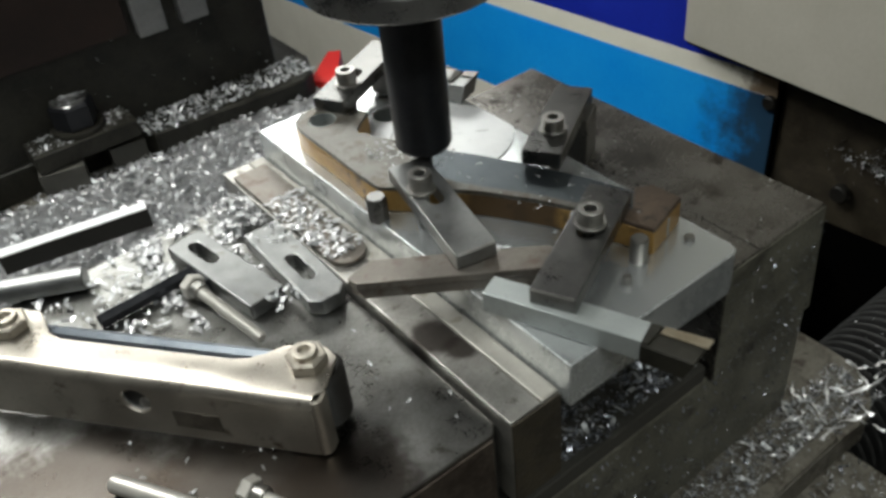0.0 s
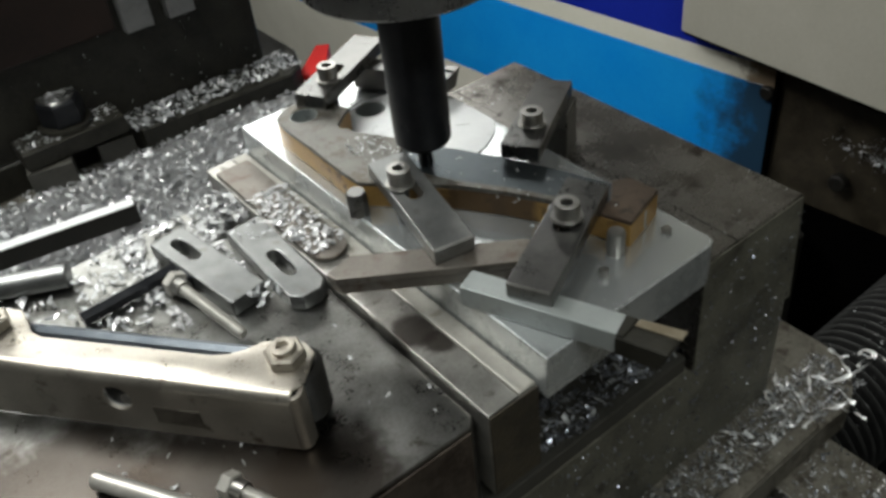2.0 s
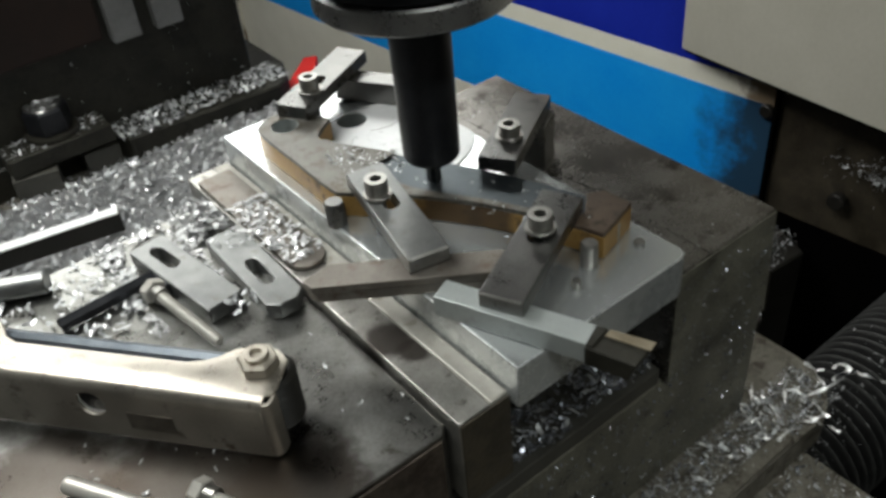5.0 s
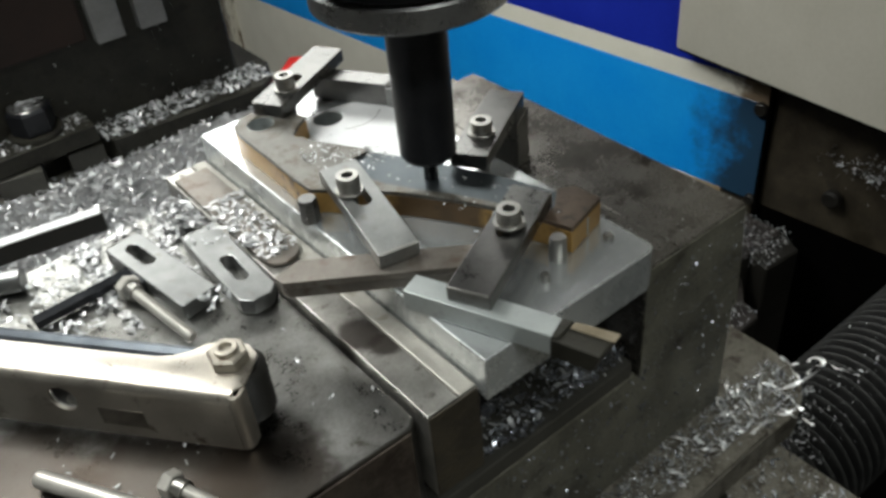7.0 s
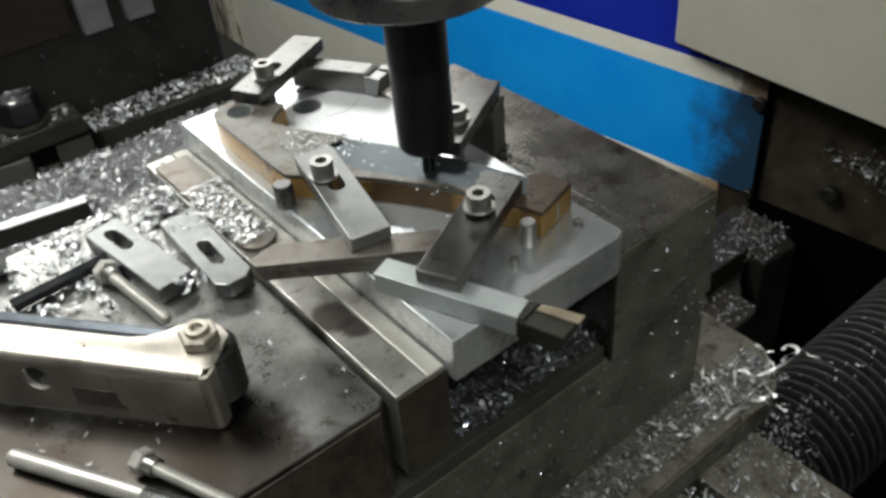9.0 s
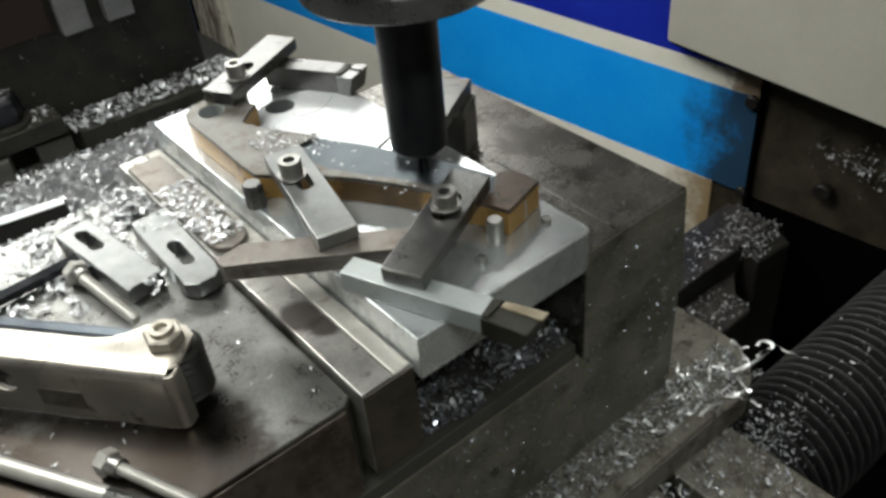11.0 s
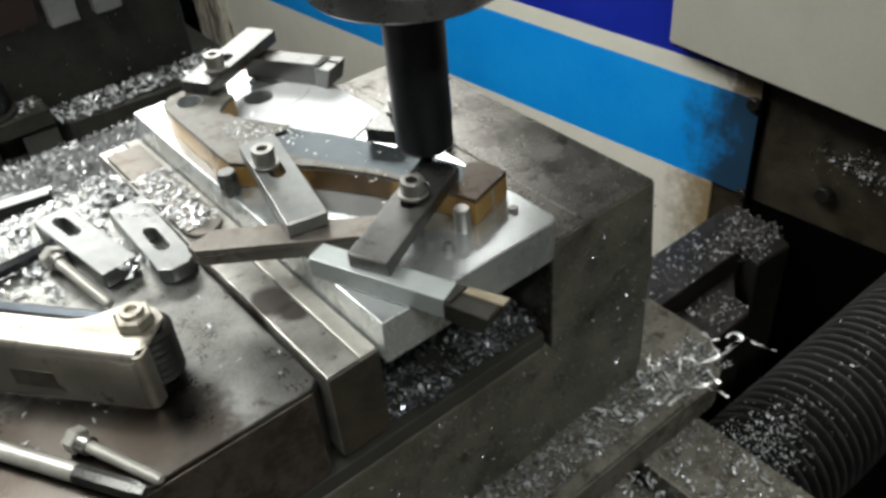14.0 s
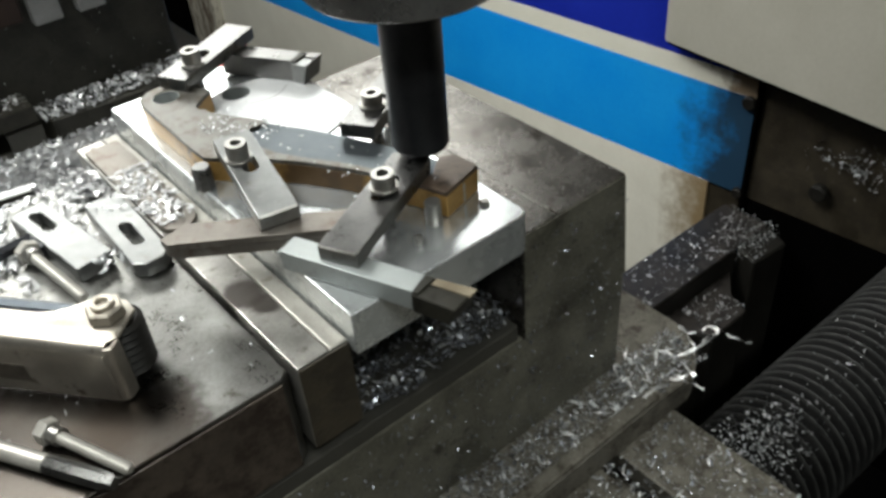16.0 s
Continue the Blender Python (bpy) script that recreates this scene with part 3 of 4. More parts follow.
# ---- clamps and screws ----
def strap_clamp(m, label, material=STEEL, nose=0.006, slot=(0.0465, 0.0610, 0.0045), thick=0.009):
    """A strap clamp along its local x, heel at 0, nose at 0.085, with a long slot."""
    ob = thing("strap_clamp", m, label, "clamp", "strap clamps")
    outer = [(0, -0.0115), (0.085 - nose, -0.0115), (0.085, -0.0115 + nose), (0.085, 0.0115 - nose), (0.085 - nose, 0.0115), (0, 0.0115)]
    part("strap", prism(outer, 0, thick, [slot_points(slot[0], slot[1], 0, slot[2])], 0.0009, 2), material, ob)
    # a brighter strip puts the heel edge's highlight into the colour
    part("edge_glint", moved(box(-0.0007, 0.0007, -0.0106, 0.0106, -0.0002, 0.0002, 0.0001, 1), pose(0.0003, 0, thick - 0.0003, 0, -45, 0)), BRIGHT, ob, "bright strip painted as the edge's highlight")
    return ob


def cap_screw(x, y, z, top):
    """A socket head cap screw with its washer; z is the strap's top under it."""
    ob = thing("cap_screw", at(x, y, z), "bright knurled socket head cap screw with washer", "screw", "clamp screws")
    part("washer", prism(ring_points(0, 0, 0.0082, 24), 0.0002, 0.0018, [ring_points(0, 0, 0.0044, 16)], 0.0002), BRIGHT, ob)
    h = top - z
    knurl = [(0.0063 + (0.00025 if i % 2 else 0)) for i in range(48)]
    ring = [(r * math.cos(2 * math.pi * i / 48), r * math.sin(2 * math.pi * i / 48)) for i, r in enumerate(knurl)]
    part("head", prism(ring, 0.0019, h, [ring_points(0, 0, 0.0035, 6)], 0.0003), BRIGHT, ob)
    part("socket", lathe([(0.0036, 0.0019), (0.0036, h - 0.004)], 6), BLACK, ob, "dark hexagon socket")
    part("shank", lathe([(0.004, -0.034), (0.004, 0.0025)], 16), STEEL_DARK, ob)
    return ob


for heel, nose_, z0, z1, lab in (
    ((0.0086, 0.0750), (0.0266, 0.1590), 0.0320, 0.0374, "bright steel strap clamp bolted down on the lever arm's bend"),
    ((0.0114, 0.0235), (0.0835, 0.0576), 0.0328, 0.0374, "dark steel strap clamp resting on a lathe tool"),
    ((0.1565, 0.1557), (0.0850, 0.1100), 0.0335, 0.0374, "steel strap clamp reaching over the fixed jaw"),
    ((0.1087, 0.2935), (0.0370, 0.2550), 0.0378, 0.0374, "steel strap clamp holding the lever arm's round end"),
):
    rz = heading(heel, nose_)
    lift = math.degrees(math.asin((z1 - z0) / 0.085))
    strap_clamp(pose(heel[0], heel[1], z0, 0, 0, rz) @ pose(0, 0, 0, 0, -lift, 0), lab, STEEL if "bright" in lab else STEEL_DARK, 0.0006)
for x, y, z, top in ((0.0169, 0.1309, 0.0448, 0.0560), (0.0576, 0.0449, 0.0462, 0.0560), (0.1076, 0.1237, 0.0455, 0.0545), (0.0540, 0.2604, 0.0466, 0.0575)):
    cap_screw(x, y, z, top)


def lathe_tool(m, length, w, h, shank, tip, label, tip_label, tip_len=0.020, nose=None):
    """A lathe tool along its local x, tip at the far end."""
    ob = thing("lathe_tool", m, label, "lathe tool", "lathe tools")
    part("shank", box(0, length, -w / 2, w / 2, 0, h, 0.0006), shank, ob)
    head = prism([(0, -w / 2 - 0.0008), (tip_len - 0.003, -w / 2 - 0.0026), (tip_len, w / 2 + 0.0008), (0, w / 2 + 0.0004)], -h * 0.02, h * 0.90, (), 0.0006)
    for vert in head.verts:
        # the nose is ground back under the cutting edge
        if vert.co.z < h * 0.3 and vert.co.x > tip_len * 0.5:
            vert.co.x -= 0.0035
    part("tip_seat", moved(head, pose(length - 0.0005, 0, 0)), nose or TOWER, ob, "ground tool nose")
    part("shoulder", moved(prism([(0, -w / 2), (0.0035, -w / 2), (0.0060, w / 2), (0, w / 2)], h * 0.85, h * 0.99, (), 0.0004), pose(length - 0.0004, 0, 0)), TOWER, ob)
    ins = prism([(0.0055, 0.0020), (tip_len - 0.0006, 0.0012), (tip_len + 0.0002, w / 2 + 0.0006), (0.0064, w / 2)], h * 0.895, h * 0.99, (), 0.0003)
    part("carbide", moved(ins, pose(length, 0, 0)), tip, ob, tip_label)
    return ob


# packing under the clamp heels
a, b = (0.0006, 0.0578), (0.0304, -0.0157)
lathe_tool(at(0.0012, 0.0580, 0.0204, heading(a, b)), 0.080, 0.0140, 0.0122, PALE_STEEL, BRASS, "pale ground lathe tool laid on the fixture plate as packing", "brass coloured brazed carbide tip", 0.028)
a, b = (0.0900, 0.2830), (0.1225, 0.2280)
lathe_tool(at(0.0900, 0.2840, 0.0216, heading(a, b)), 0.058, 0.0160, 0.0158, STEEL_DARK, STEEL_DARK, "grey lathe tool packed under a strap clamp", "dark carbide tip", 0.016, STEEL)


def tool_bits():
    ob = thing("tool_bit", at(-0.0440, 0.1150, 0.0204, heading((-0.042, 0.112), (0.034, 0.056))), "two worn brown-grey steel tool bits stacked as packing under a clamp", "tool bit")
    part("lower_bit", prism([(0.001, -0.004), (0.007, -0.0088), (0.1035, -0.0088), (0.1095, 0.000), (0.1035, 0.0088), (0.012, 0.0088)], 0, 0.0061, (), 0.0007, 2), BIT, ob)
    part("upper_bit", prism([(0, -0.004), (0.005, -0.0092), (0.104, -0.0092), (0.110, 0.000), (0.104, 0.009), (0.012, 0.009)], 0.0063, 0.0110, (), 0.0006, 2), BIT, ob)
    return ob


tool_bits()
solid("packing_block", box(0, 0.024, 0, 0.020, 0, 0.0335, 0.0008), STEEL_DARK, at(0.1420, 0.1300, 0.0001, 30), "small dark steel packing block on the fixed jaw", "block")
solid("dowel_pin", lathe([(0.0046, 0.0), (0.0047, 0.0005), (0.0047, 0.0138), (0.0040, 0.0148)], 24), BRIGHT, at(0.0775, 0.0298, 0.0202), "bright round dowel pin standing in the fixture plate", "pin", "locating pins")
solid("dowel_pin", lathe([(0.0062, 0.0), (0.0062, 0.0135), (0.0052, 0.0152)], 8), STEEL_DARK, at(0.0022, 0.1560, 0.0202), "stubby eight-sided steel stop pin against the lever arm", "pin", "locating pins")
solid("dowel_pin", lathe([(0.0024, 0.0), (0.0024, 0.0045), (0.0020, 0.0050)], 14), BRIGHT, at(0.0600, 0.0215, 0.0202), "small bright pin beside the clamp", "pin", "locating pins")
flat = [(0.0, -0.012), (0.118, -0.012)] + [(0.118 + 0.012 * math.sin(q), -0.012 * math.cos(q)) for q in [math.pi * i / 12 for i in range(1, 12)]] + [(0.118, 0.012), (0.0, 0.012)]
solid("flat_strip", prism(flat, 0, 0.0028, (), 0.0006), BIT, at(-0.0180, 0.2830, 0.0006, -90), "flat round-ended steel strip littered with chips", "strip")


# ---- loose tools on the moving jaw ----
TOP = -0.0062
strap_clamp(at(-0.0840, 0.2445, TOP, heading((-0.0840, 0.2445), (-0.0710, 0.1520))), "loose bright strap clamp with a slot, lying on the vice", STEEL, 0.0012, (0.0130, 0.0320, 0.0038), 0.010)
strap_clamp(at(-0.0440, 0.2200, TOP, heading((-0.0440, 0.2200), (-0.0465, 0.1310))), "loose strap clamp with chamfered nose, dusted with chips", STEEL, 0.0060, (0.0400, 0.0600, 0.0038), 0.010)


def hex_bolt(m, length, r, label, head=0.0085, head_h=0.006, collar=True):
    """A bolt lying along its local x, head at 0."""
    ob = thing("bolt", m, label, "bolt", "loose bolts")
    turn = pose(0, 0, 0, 0, 90, 0)
    part("head", moved(lathe([(head * 0.9, 0), (head, 0.0006), (head, head_h - 0.0006), (head * 0.9, head_h)], 6), turn), SHANK, ob)
    if collar:
        part("collar", moved(lathe([(r * 1.5, head_h), (r * 1.5, head_h + 0.006)], 20), turn), BRIGHT, ob)
    prof = []
    z = head_h
    while z < length:
        prof += [(r, z), (r * 0.9, z + 0.0006)]
        z += 0.0012
    part("thread", moved(lathe(prof + [(r * 0.6, length + 0.001)], 20), turn), SHANK, ob)
    return ob


def lying(a, b, z):
    return pose(a[0], a[1], z, 0, 0, heading(a, b))


hex_bolt(lying((-0.0985, 0.2040), (-0.0890, 0.1320), TOP + 0.0072), 0.068, 0.0034, "small bright bolt with a collar beside the loose clamp", 0.0075, 0.006)
hex_bolt(lying((-0.1410, 0.0580), (-0.1195, 0.0060), TOP + 0.0062), 0.055, 0.0031, "bright hexagon bolt lying near the vice's front edge", 0.0066, 0.006)


def tap():
    ob = thing("hand_tap", lying((-0.1850, 0.1020), (-0.1290, 0.0070), TOP + 0.0050), "long dark steel hand tap lying on the vice", "tap")
    turn = pose(0, 0, 0, 0, 90, 0)
    part("shank", moved(lathe([(0.0040, 0), (0.0045, 0.001), (0.0045, 0.075)], 20), turn), SHANK, ob)
    part("fluted_end", moved(lathe([(0.0048, 0.0752), (0.0048, 0.106), (0.0030, 0.112)], 8), turn), STEEL_DARK, ob, "dark fluted cutting end")
    return ob


tap()


def folding_keys():
    """A folding hexagon key set: a bent sheet channel, bolts through its ends and keys folded in behind."""
    u, v = Vector((-0.622, 0.783, 0)), Vector((0.783, 0.622, 0))
    m = Matrix(((u.x, -v.x, 0, -0.1014), (u.y, -v.y, 0, 0.0498), (0, 0, 1, TOP), (0, 0, 0, 1)))
    ob = thing("folding_key_set", m, "folding hexagon key set in a worn nickel plated channel", "hex key set")
    ln, ht, th = 0.186, 0.0370, 0.0022

    def leaf():
        # local x along the handle, local -y inwards
        pts = [(0.005, -0.0048), (ln, -0.0048), (ln, -0.036)]
        pts += [(ln - 0.022, -0.037), (ln - 0.030, -0.030), (ln - 0.036, -0.0235), (ln - 0.044, -0.0205)]
        pts += [(0.050, -0.0205), (0.042, -0.0225), (0.036, -0.0260), (0.029, -0.0320), (0.019, -0.0355), (0.009, -0.0345), (0.002, -0.0290), (0.0005, -0.0090)]
        return pts

    part("top_leaf", prism(leaf(), ht - th, ht, (), 0.0009, 3), CHROME, ob)
    part("bottom_leaf", prism([(x * 0.97 + 0.004, y * 0.8 - 0.001) for x, y in leaf()], 0.0003, th, (), 0.0006, 2), STEEL_DARK, ob)
    hole = ring_points(0.0940, 0.0225, 0.0074, 24)
    web = prism([(0.0052, th * 0.5), (ln, th * 0.5), (ln, ht - 0.0048), (0.0052, ht - 0.0048)], -0.0022, 0, [hole], 0.0006, 2)
    part("web", moved(web, pose(0, 0, 0, 90, 0, 0) @ pose(0, 0, 0.0022)), CHROME, ob)
    wrap = [(0.0050, 0.0)] + [(0.0050 - 0.0050 * math.sin(q), -0.0050 + 0.0050 * math.cos(q)) for q in [math.pi / 2 * i / 6 for i in range(1, 7)]] + [(0.0002, -0.0095), (0.0022, -0.0095)] + [(0.0050 - 0.0028 * math.cos(q), -0.0050 + 0.0028 * math.sin(q)) for q in [math.pi / 2 * i / 6 for i in range(7)]]
    part("fold", prism(wrap, th * 0.5, ht - th * 0.5, (), 0.0004), CHROME, ob, smooth=40)
    arc = [(-0.005 + 0.005 * math.sin(q), ht - 0.005 + 0.005 * math.cos(q)) for q in [math.pi / 2 * i / 8 for i in range(9)]]
    arc += [(-0.005 + 0.0028 * math.sin(q), ht - 0.005 + 0.0028 * math.cos(q)) for q in [math.pi / 2 * (8 - i) / 8 for i in range(9)]]
    bend = prism(arc, -ln, -0.0045, (), 0)
    part("bend", moved(bend, Matrix(((0, 0, -1, 0), (1, 0, 0, 0), (0, 1, 0, 0), (0, 0, 0, 1)))), CHROME, ob, smooth=40)
    part("label_plate", box(0.052, 0.076, 0.0001, 0.0006, 0.009, 0.020, 0.0002), LABEL, ob, "dark worn maker's plate")
    # black disc behind the web paints the shade inside the hole
    part("dimple", moved(lathe([(0.0080, -0.0075), (0.0082, -0.0048)], 24), pose(0.0940, 0, 0.0225, -90, 0, 0) @ pose(0, 0, 0.0015)), BLACK, ob, "black disc that darkens the round hole")
    part("hole_button", moved(lathe([(0.0032, -0.0034), (0.0028, -0.0020), (0.0012, -0.0012)], 16), pose(0.0912, 0, 0.0192, -90, 0, 0)), BRIGHT, ob, "bright rounded button low in the hole")
    for x in (0.0135, ln - 0.0150):
        bolt = part("pivot_bolt", moved(lathe([(0.0086, ht), (0.0098, ht + 0.0008), (0.0098, ht + 0.0058), (0.0086, ht + 0.0066)], 6), pose(x, -0.0225, 0, 0, 0, 12)), NUT, ob)
        part("bolt_end", moved(prism(ring_points(0, 0, 0.0058, 24), ht + 0.0060, ht + 0.0092, [ring_points(0, 0, 0.0030, 16)], 0.0006, 2), pose(x, -0.0225, 0)), NUT, bolt)
        part("pivot", moved(lathe([(0.0050, th), (0.0050, ht - th)], 16), pose(x, -0.0225, 0)), STEEL_DARK, ob)
    for i in range(6):
        z = 0.0046 + i * 0.0050
        r = 0.0033 if i > 2 else 0.0022
        x0, x1 = (0.016, ln - 0.026) if i % 2 else (0.026, ln - 0.016)
        part("key", moved(lathe([(r * 0.8, x0), (r, x0 + 0.001), (r, x1 - 0.001), (r * 0.8, x1)], 6), pose(0, -0.0240 - 0.0034 * (i % 3), z, 0, 90, 0)), KEY_STEEL, ob)
    for i in range(7):
        part("spacer", moved(lathe([(0.0105, 0.0028 + i * 0.0045), (0.0130, 0.0042 + i * 0.0045), (0.0105, 0.0062 + i * 0.0045)], 20), pose(0.0112, -0.0245, 0)), SIDE, ob)
    return ob


folding_keys()
KEY_A, KEY_B = (-0.1500, 0.2130), (-0.0990, 0.2160)
solid("hex_key", joined(moved(lathe([(0.0042, 0), (0.0046, 0.0005), (0.0046, 0.062)], 6), pose(0, 0, 0, 0, 90, 0)), moved(lathe([(0.0046, -0.004), (0.0046, 0.018), (0.0040, 0.0185)], 6), pose(0.060, 0, 0, 90, 0, 0))), BLACK, pose(KEY_A[0], KEY_A[1], TOP + 0.0048, 0, 0, heading(KEY_A, KEY_B)), "black bent hexagon key among the chips on the vice", "hex key")


# ---- the angle block at the table's end ----
def angle_block():
    ob = thing("angle_block", Matrix(), "tall dark cast iron angle block bolted to the table", "angle block")
    part("foot", prism([(-0.40, 0.736), (0.020, 0.736), (0.040, 0.694), (0.112, 0.688), (0.2244, 0.678), (0.244, 0.690), (0.262, 0.735), (0.262, 1.02), (-0.40, 1.02)], TABLE_Z, -0.166, (), 0.002), TOWER, ob)
    part("wall", prism([(-0.40, 0.741), (0.2205, 0.737), (0.2205, 0.79), (-0.40, 0.79)], -0.1665, 0.07, (), 0.002), TOWER, ob)
    part("brown_face", box(-0.40, 0.0573, 0.7280, 0.7440, -0.0630, 0.07, 0.002), RUST, ob, "rusty brown raised face")
    for x0, x1 in ((0.0657, 0.0975), (0.1163, 0.1477)):
        part("key", box(x0, x1, 0.723, 0.744, -0.070, 0.05, 0.0012), GREY, ob, "plain grey steel key")
    return ob


angle_block()


def foot_clamp():
    ob = thing("foot_clamp", Matrix(), "dark step clamp and hexagon bolt buried in chips", "clamp")
    part("bar", moved(box(-0.058, 0.056, -0.0235, 0.0235, 0, 0.020, 0.0015), pose(-0.0300, 0.7205, -0.163, 0, 0, 0)), TOWER, ob)
    part("heel_block", moved(box(-0.024, 0.024, -0.015, 0.015, 0, 0.040, 0.0015), pose(-0.0650, 0.7075, TABLE_Z, 0, 0, -13)), IRON_DARK, ob)
    part("step_block", moved(box(-0.020, 0.020, -0.012, 0.020, 0, 0.036, 0.0015), pose(0.0090, 0.7140, TABLE_Z, 0, 0, -8)), IRON_DARK, ob)
    part("washer", moved(lathe([(0.0295, 0), (0.0300, 0.0015), (0.0290, 0.0050)], 28), pose(-0.0285, 0.7300, -0.1428)), TOWER, ob)
    nut = part("hex_nut", moved(lathe([(0.0230, 0), (0.0242, 0.001), (0.0242, 0.025), (0.0215, 0.0285)], 6), pose(-0.0285, 0.7300, -0.1378)), BLACK, ob)
    part("nut_top", moved(lathe([(0.0200, 0.0285), (0.0185, 0.0296)], 20), pose(-0.0285, 0.7300, -0.1378)), STEEL_DARK, nut, "bare bolt end")
    return ob


foot_clamp()
solid("red_bracket", prism([(0.0, 0.0), (0.06, 0.055), (0.075, 0.045), (0.02, -0.03)], 0, 0.020, (), 0.001), RED, at(0.2450, 0.7050, TABLE_Z), "red painted bracket at the end of the machine table", "bracket")
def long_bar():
    ob = thing("steel_bar", pose(-0.1660, 0.5560, -0.1560, 0, 0, -14) @ pose(0, 0, 0, 0, -2, 0), "long square steel bar among chips, top painted as lit", "bar")
    # dark body and pale top carry the bar's light and shade in colour
    part("bar", box(0, 0.135, -0.0065, 0.0065, -0.008, 0.0115, 0.0006), SIDE, ob, "bar sides painted dark as shade")
    part("lit_top", box(0.0002, 0.1348, -0.0062, 0.0062, 0.0116, 0.0130, 0.0004), BAR, ob, "top face painted light as if lit")
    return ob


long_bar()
solid("round_bar", moved(lathe([(0.0066, 0), (0.0072, 0.0006), (0.0072, 0.109), (0.0066, 0.110)], 32), pose(0, 0, 0, 0, 90, 0)), STEEL, pose(-0.1420, 0.2540, TOP + 0.0074, 0, 0, 152), "smooth grey round steel bar lying across the vice's back edge", "bar")
solid("steel_bar", box(0, 0.012, -0.006, 0.006, 0, 0.016, 0.0008), STEEL_DARK, pose(-0.0480, 0.5650, -0.178, 20, 10, 25), "short dark offcut of steel bar in the chips", "bar")


# ---- spindle ----
def spindle():
    ob = thing("spindle", pose(0.0402, 0.1580, 0.0), "spinning black tool holder with a small end mill", "spindle", rides=False)
    part("holder", lathe([(0.0135, 0.0510), (0.0150, 0.0520), (0.0161, 0.0540), (0.0163, 0.078), (0.0167, 0.152)], 48), BLACK, ob)
    part("flange", lathe([(0.0490, 0.1458), (0.0505, 0.1460), (0.0520, 0.1475), (0.0520, 0.1580), (0.0500, 0.1600)], 64), RIM, ob, "grey polished flange rim")
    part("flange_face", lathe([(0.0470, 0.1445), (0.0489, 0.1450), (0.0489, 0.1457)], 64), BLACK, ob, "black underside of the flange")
    part("flange_back", lathe([(0.0490, 0.1601), (0.0530, 0.1620), (0.0530, 0.177), (0.040, 0.183), (0.040, 0.206)], 48), BLACK, ob)
    cutter = part("end_mill", lathe([(0.0036, 0.0352), (0.0036, 0.053)], 20), BLACK, ob)
    for k in range(3):
        part("flute", moved(box(-0.0042, 0.0042, -0.0006, 0.0006, 0.0350, 0.0470, 0.0002, 1), pose(0, 0, 0, 0, 0, 60 * k)), STEEL_DARK, cutter)
    part("screw", moved(lathe([(0.0030, 0.0150), (0.0030, 0.0162)], 6), pose(0, 0, 0.068, 0, 90, 0)), BLACK, ob)
    return ob


SPINDLE = spindle()
# out of view; made wide to keep lamp light off the fixed jaw
static_part("spindle_head", lathe([(0.060, 0.205), (0.092, 0.215), (0.095, 0.225), (0.095, 0.60), (0.14, 0.62), (0.14, 1.2)], 48), BLACK_AND_SHADE, "dark spindle head, out of view, widened to shade the right side", pose(0.0396, 0.1584, 0))


# made-up housings and arms for the unseen lamps
def unseen_lamp(eye, aim, wide, high):
    ob = thing("unseen_lamp", look(eye, aim), "unseen lamp on an arm, added to light the vice", "lamp", "work lamps", rides=False)
    part("housing", box(-wide / 2 - 0.015, wide / 2 + 0.015, -high / 2 - 0.015, high / 2 + 0.015, 0.008, 0.040, 0.004), BLACK_AND_SHADE, ob)
    part("arm", lathe([(0.009, 0.041), (0.009, 0.34)], 16), BLACK_AND_SHADE, ob)
    return ob


for lamp_eye, lamp_aim, wide, high, watts in LAMPS:
    unseen_lamp(lamp_eye, lamp_aim, wide, high)
static_part("lamp_post", box(-0.62, -0.56, 0.70, 0.76, -1.1, 1.25, 0.003), BLACK_AND_SHADE, "dark unseen post added to carry the lamp's arm")
static_part("lamp_bar", box(-0.625, -0.36, 0.70, 0.76, 1.06, 1.13, 0.003), BLACK_AND_SHADE, "dark unseen crossbar added between the post and the lamp's arm")
for x, y in ((-0.75, 0.25), (-0.3, -1.3)):
    fix = thing("fill_fixture", pose(x, y, 2.06), "long unseen ceiling light added for fill", "ceiling light", "ceiling lights", rides=False)
    part("tray", box(-0.65, 0.65, -0.15, 0.15, 0.005, 0.038, 0.003), PLASTER, fix)


# ---- chips everywhere ----
def over(x0, x1, y0, y1, z, rise=0.0, scale=6.0):
    def spot(rng):
        x, y = rng.uniform(x0, x1), rng.uniform(y0, y1)
        return x, y, z + rise * (0.5 + 0.5 * noise.noise((x * scale, y * scale, 0.3))) + 0.0015 * rng.random()
    return spot


def clear_of(spot, lines):
    """Keeps the places that spot() draws off the things that lie along these lines: x, y to x, y and half a width."""
    def other(rng):
        while True:
            x, y, z = spot(rng)
            p = Vector((x, y))
            for ax, ay, bx, by, half in lines:
                a, b = Vector((ax, ay)), Vector((bx, by))
                k = min(max((p - a).dot(b - a) / (b - a).length_squared, 0), 1)
                if (p - a - k * (b - a)).length < half:
                    break
            else:
                return x, y, z
    return other


LYING = ((-0.0840, 0.2445, -0.0710, 0.1520, 0.015), (-0.0440, 0.2200, -0.0465, 0.1310, 0.015), (-0.0985, 0.2040, -0.0890, 0.1320, 0.009))


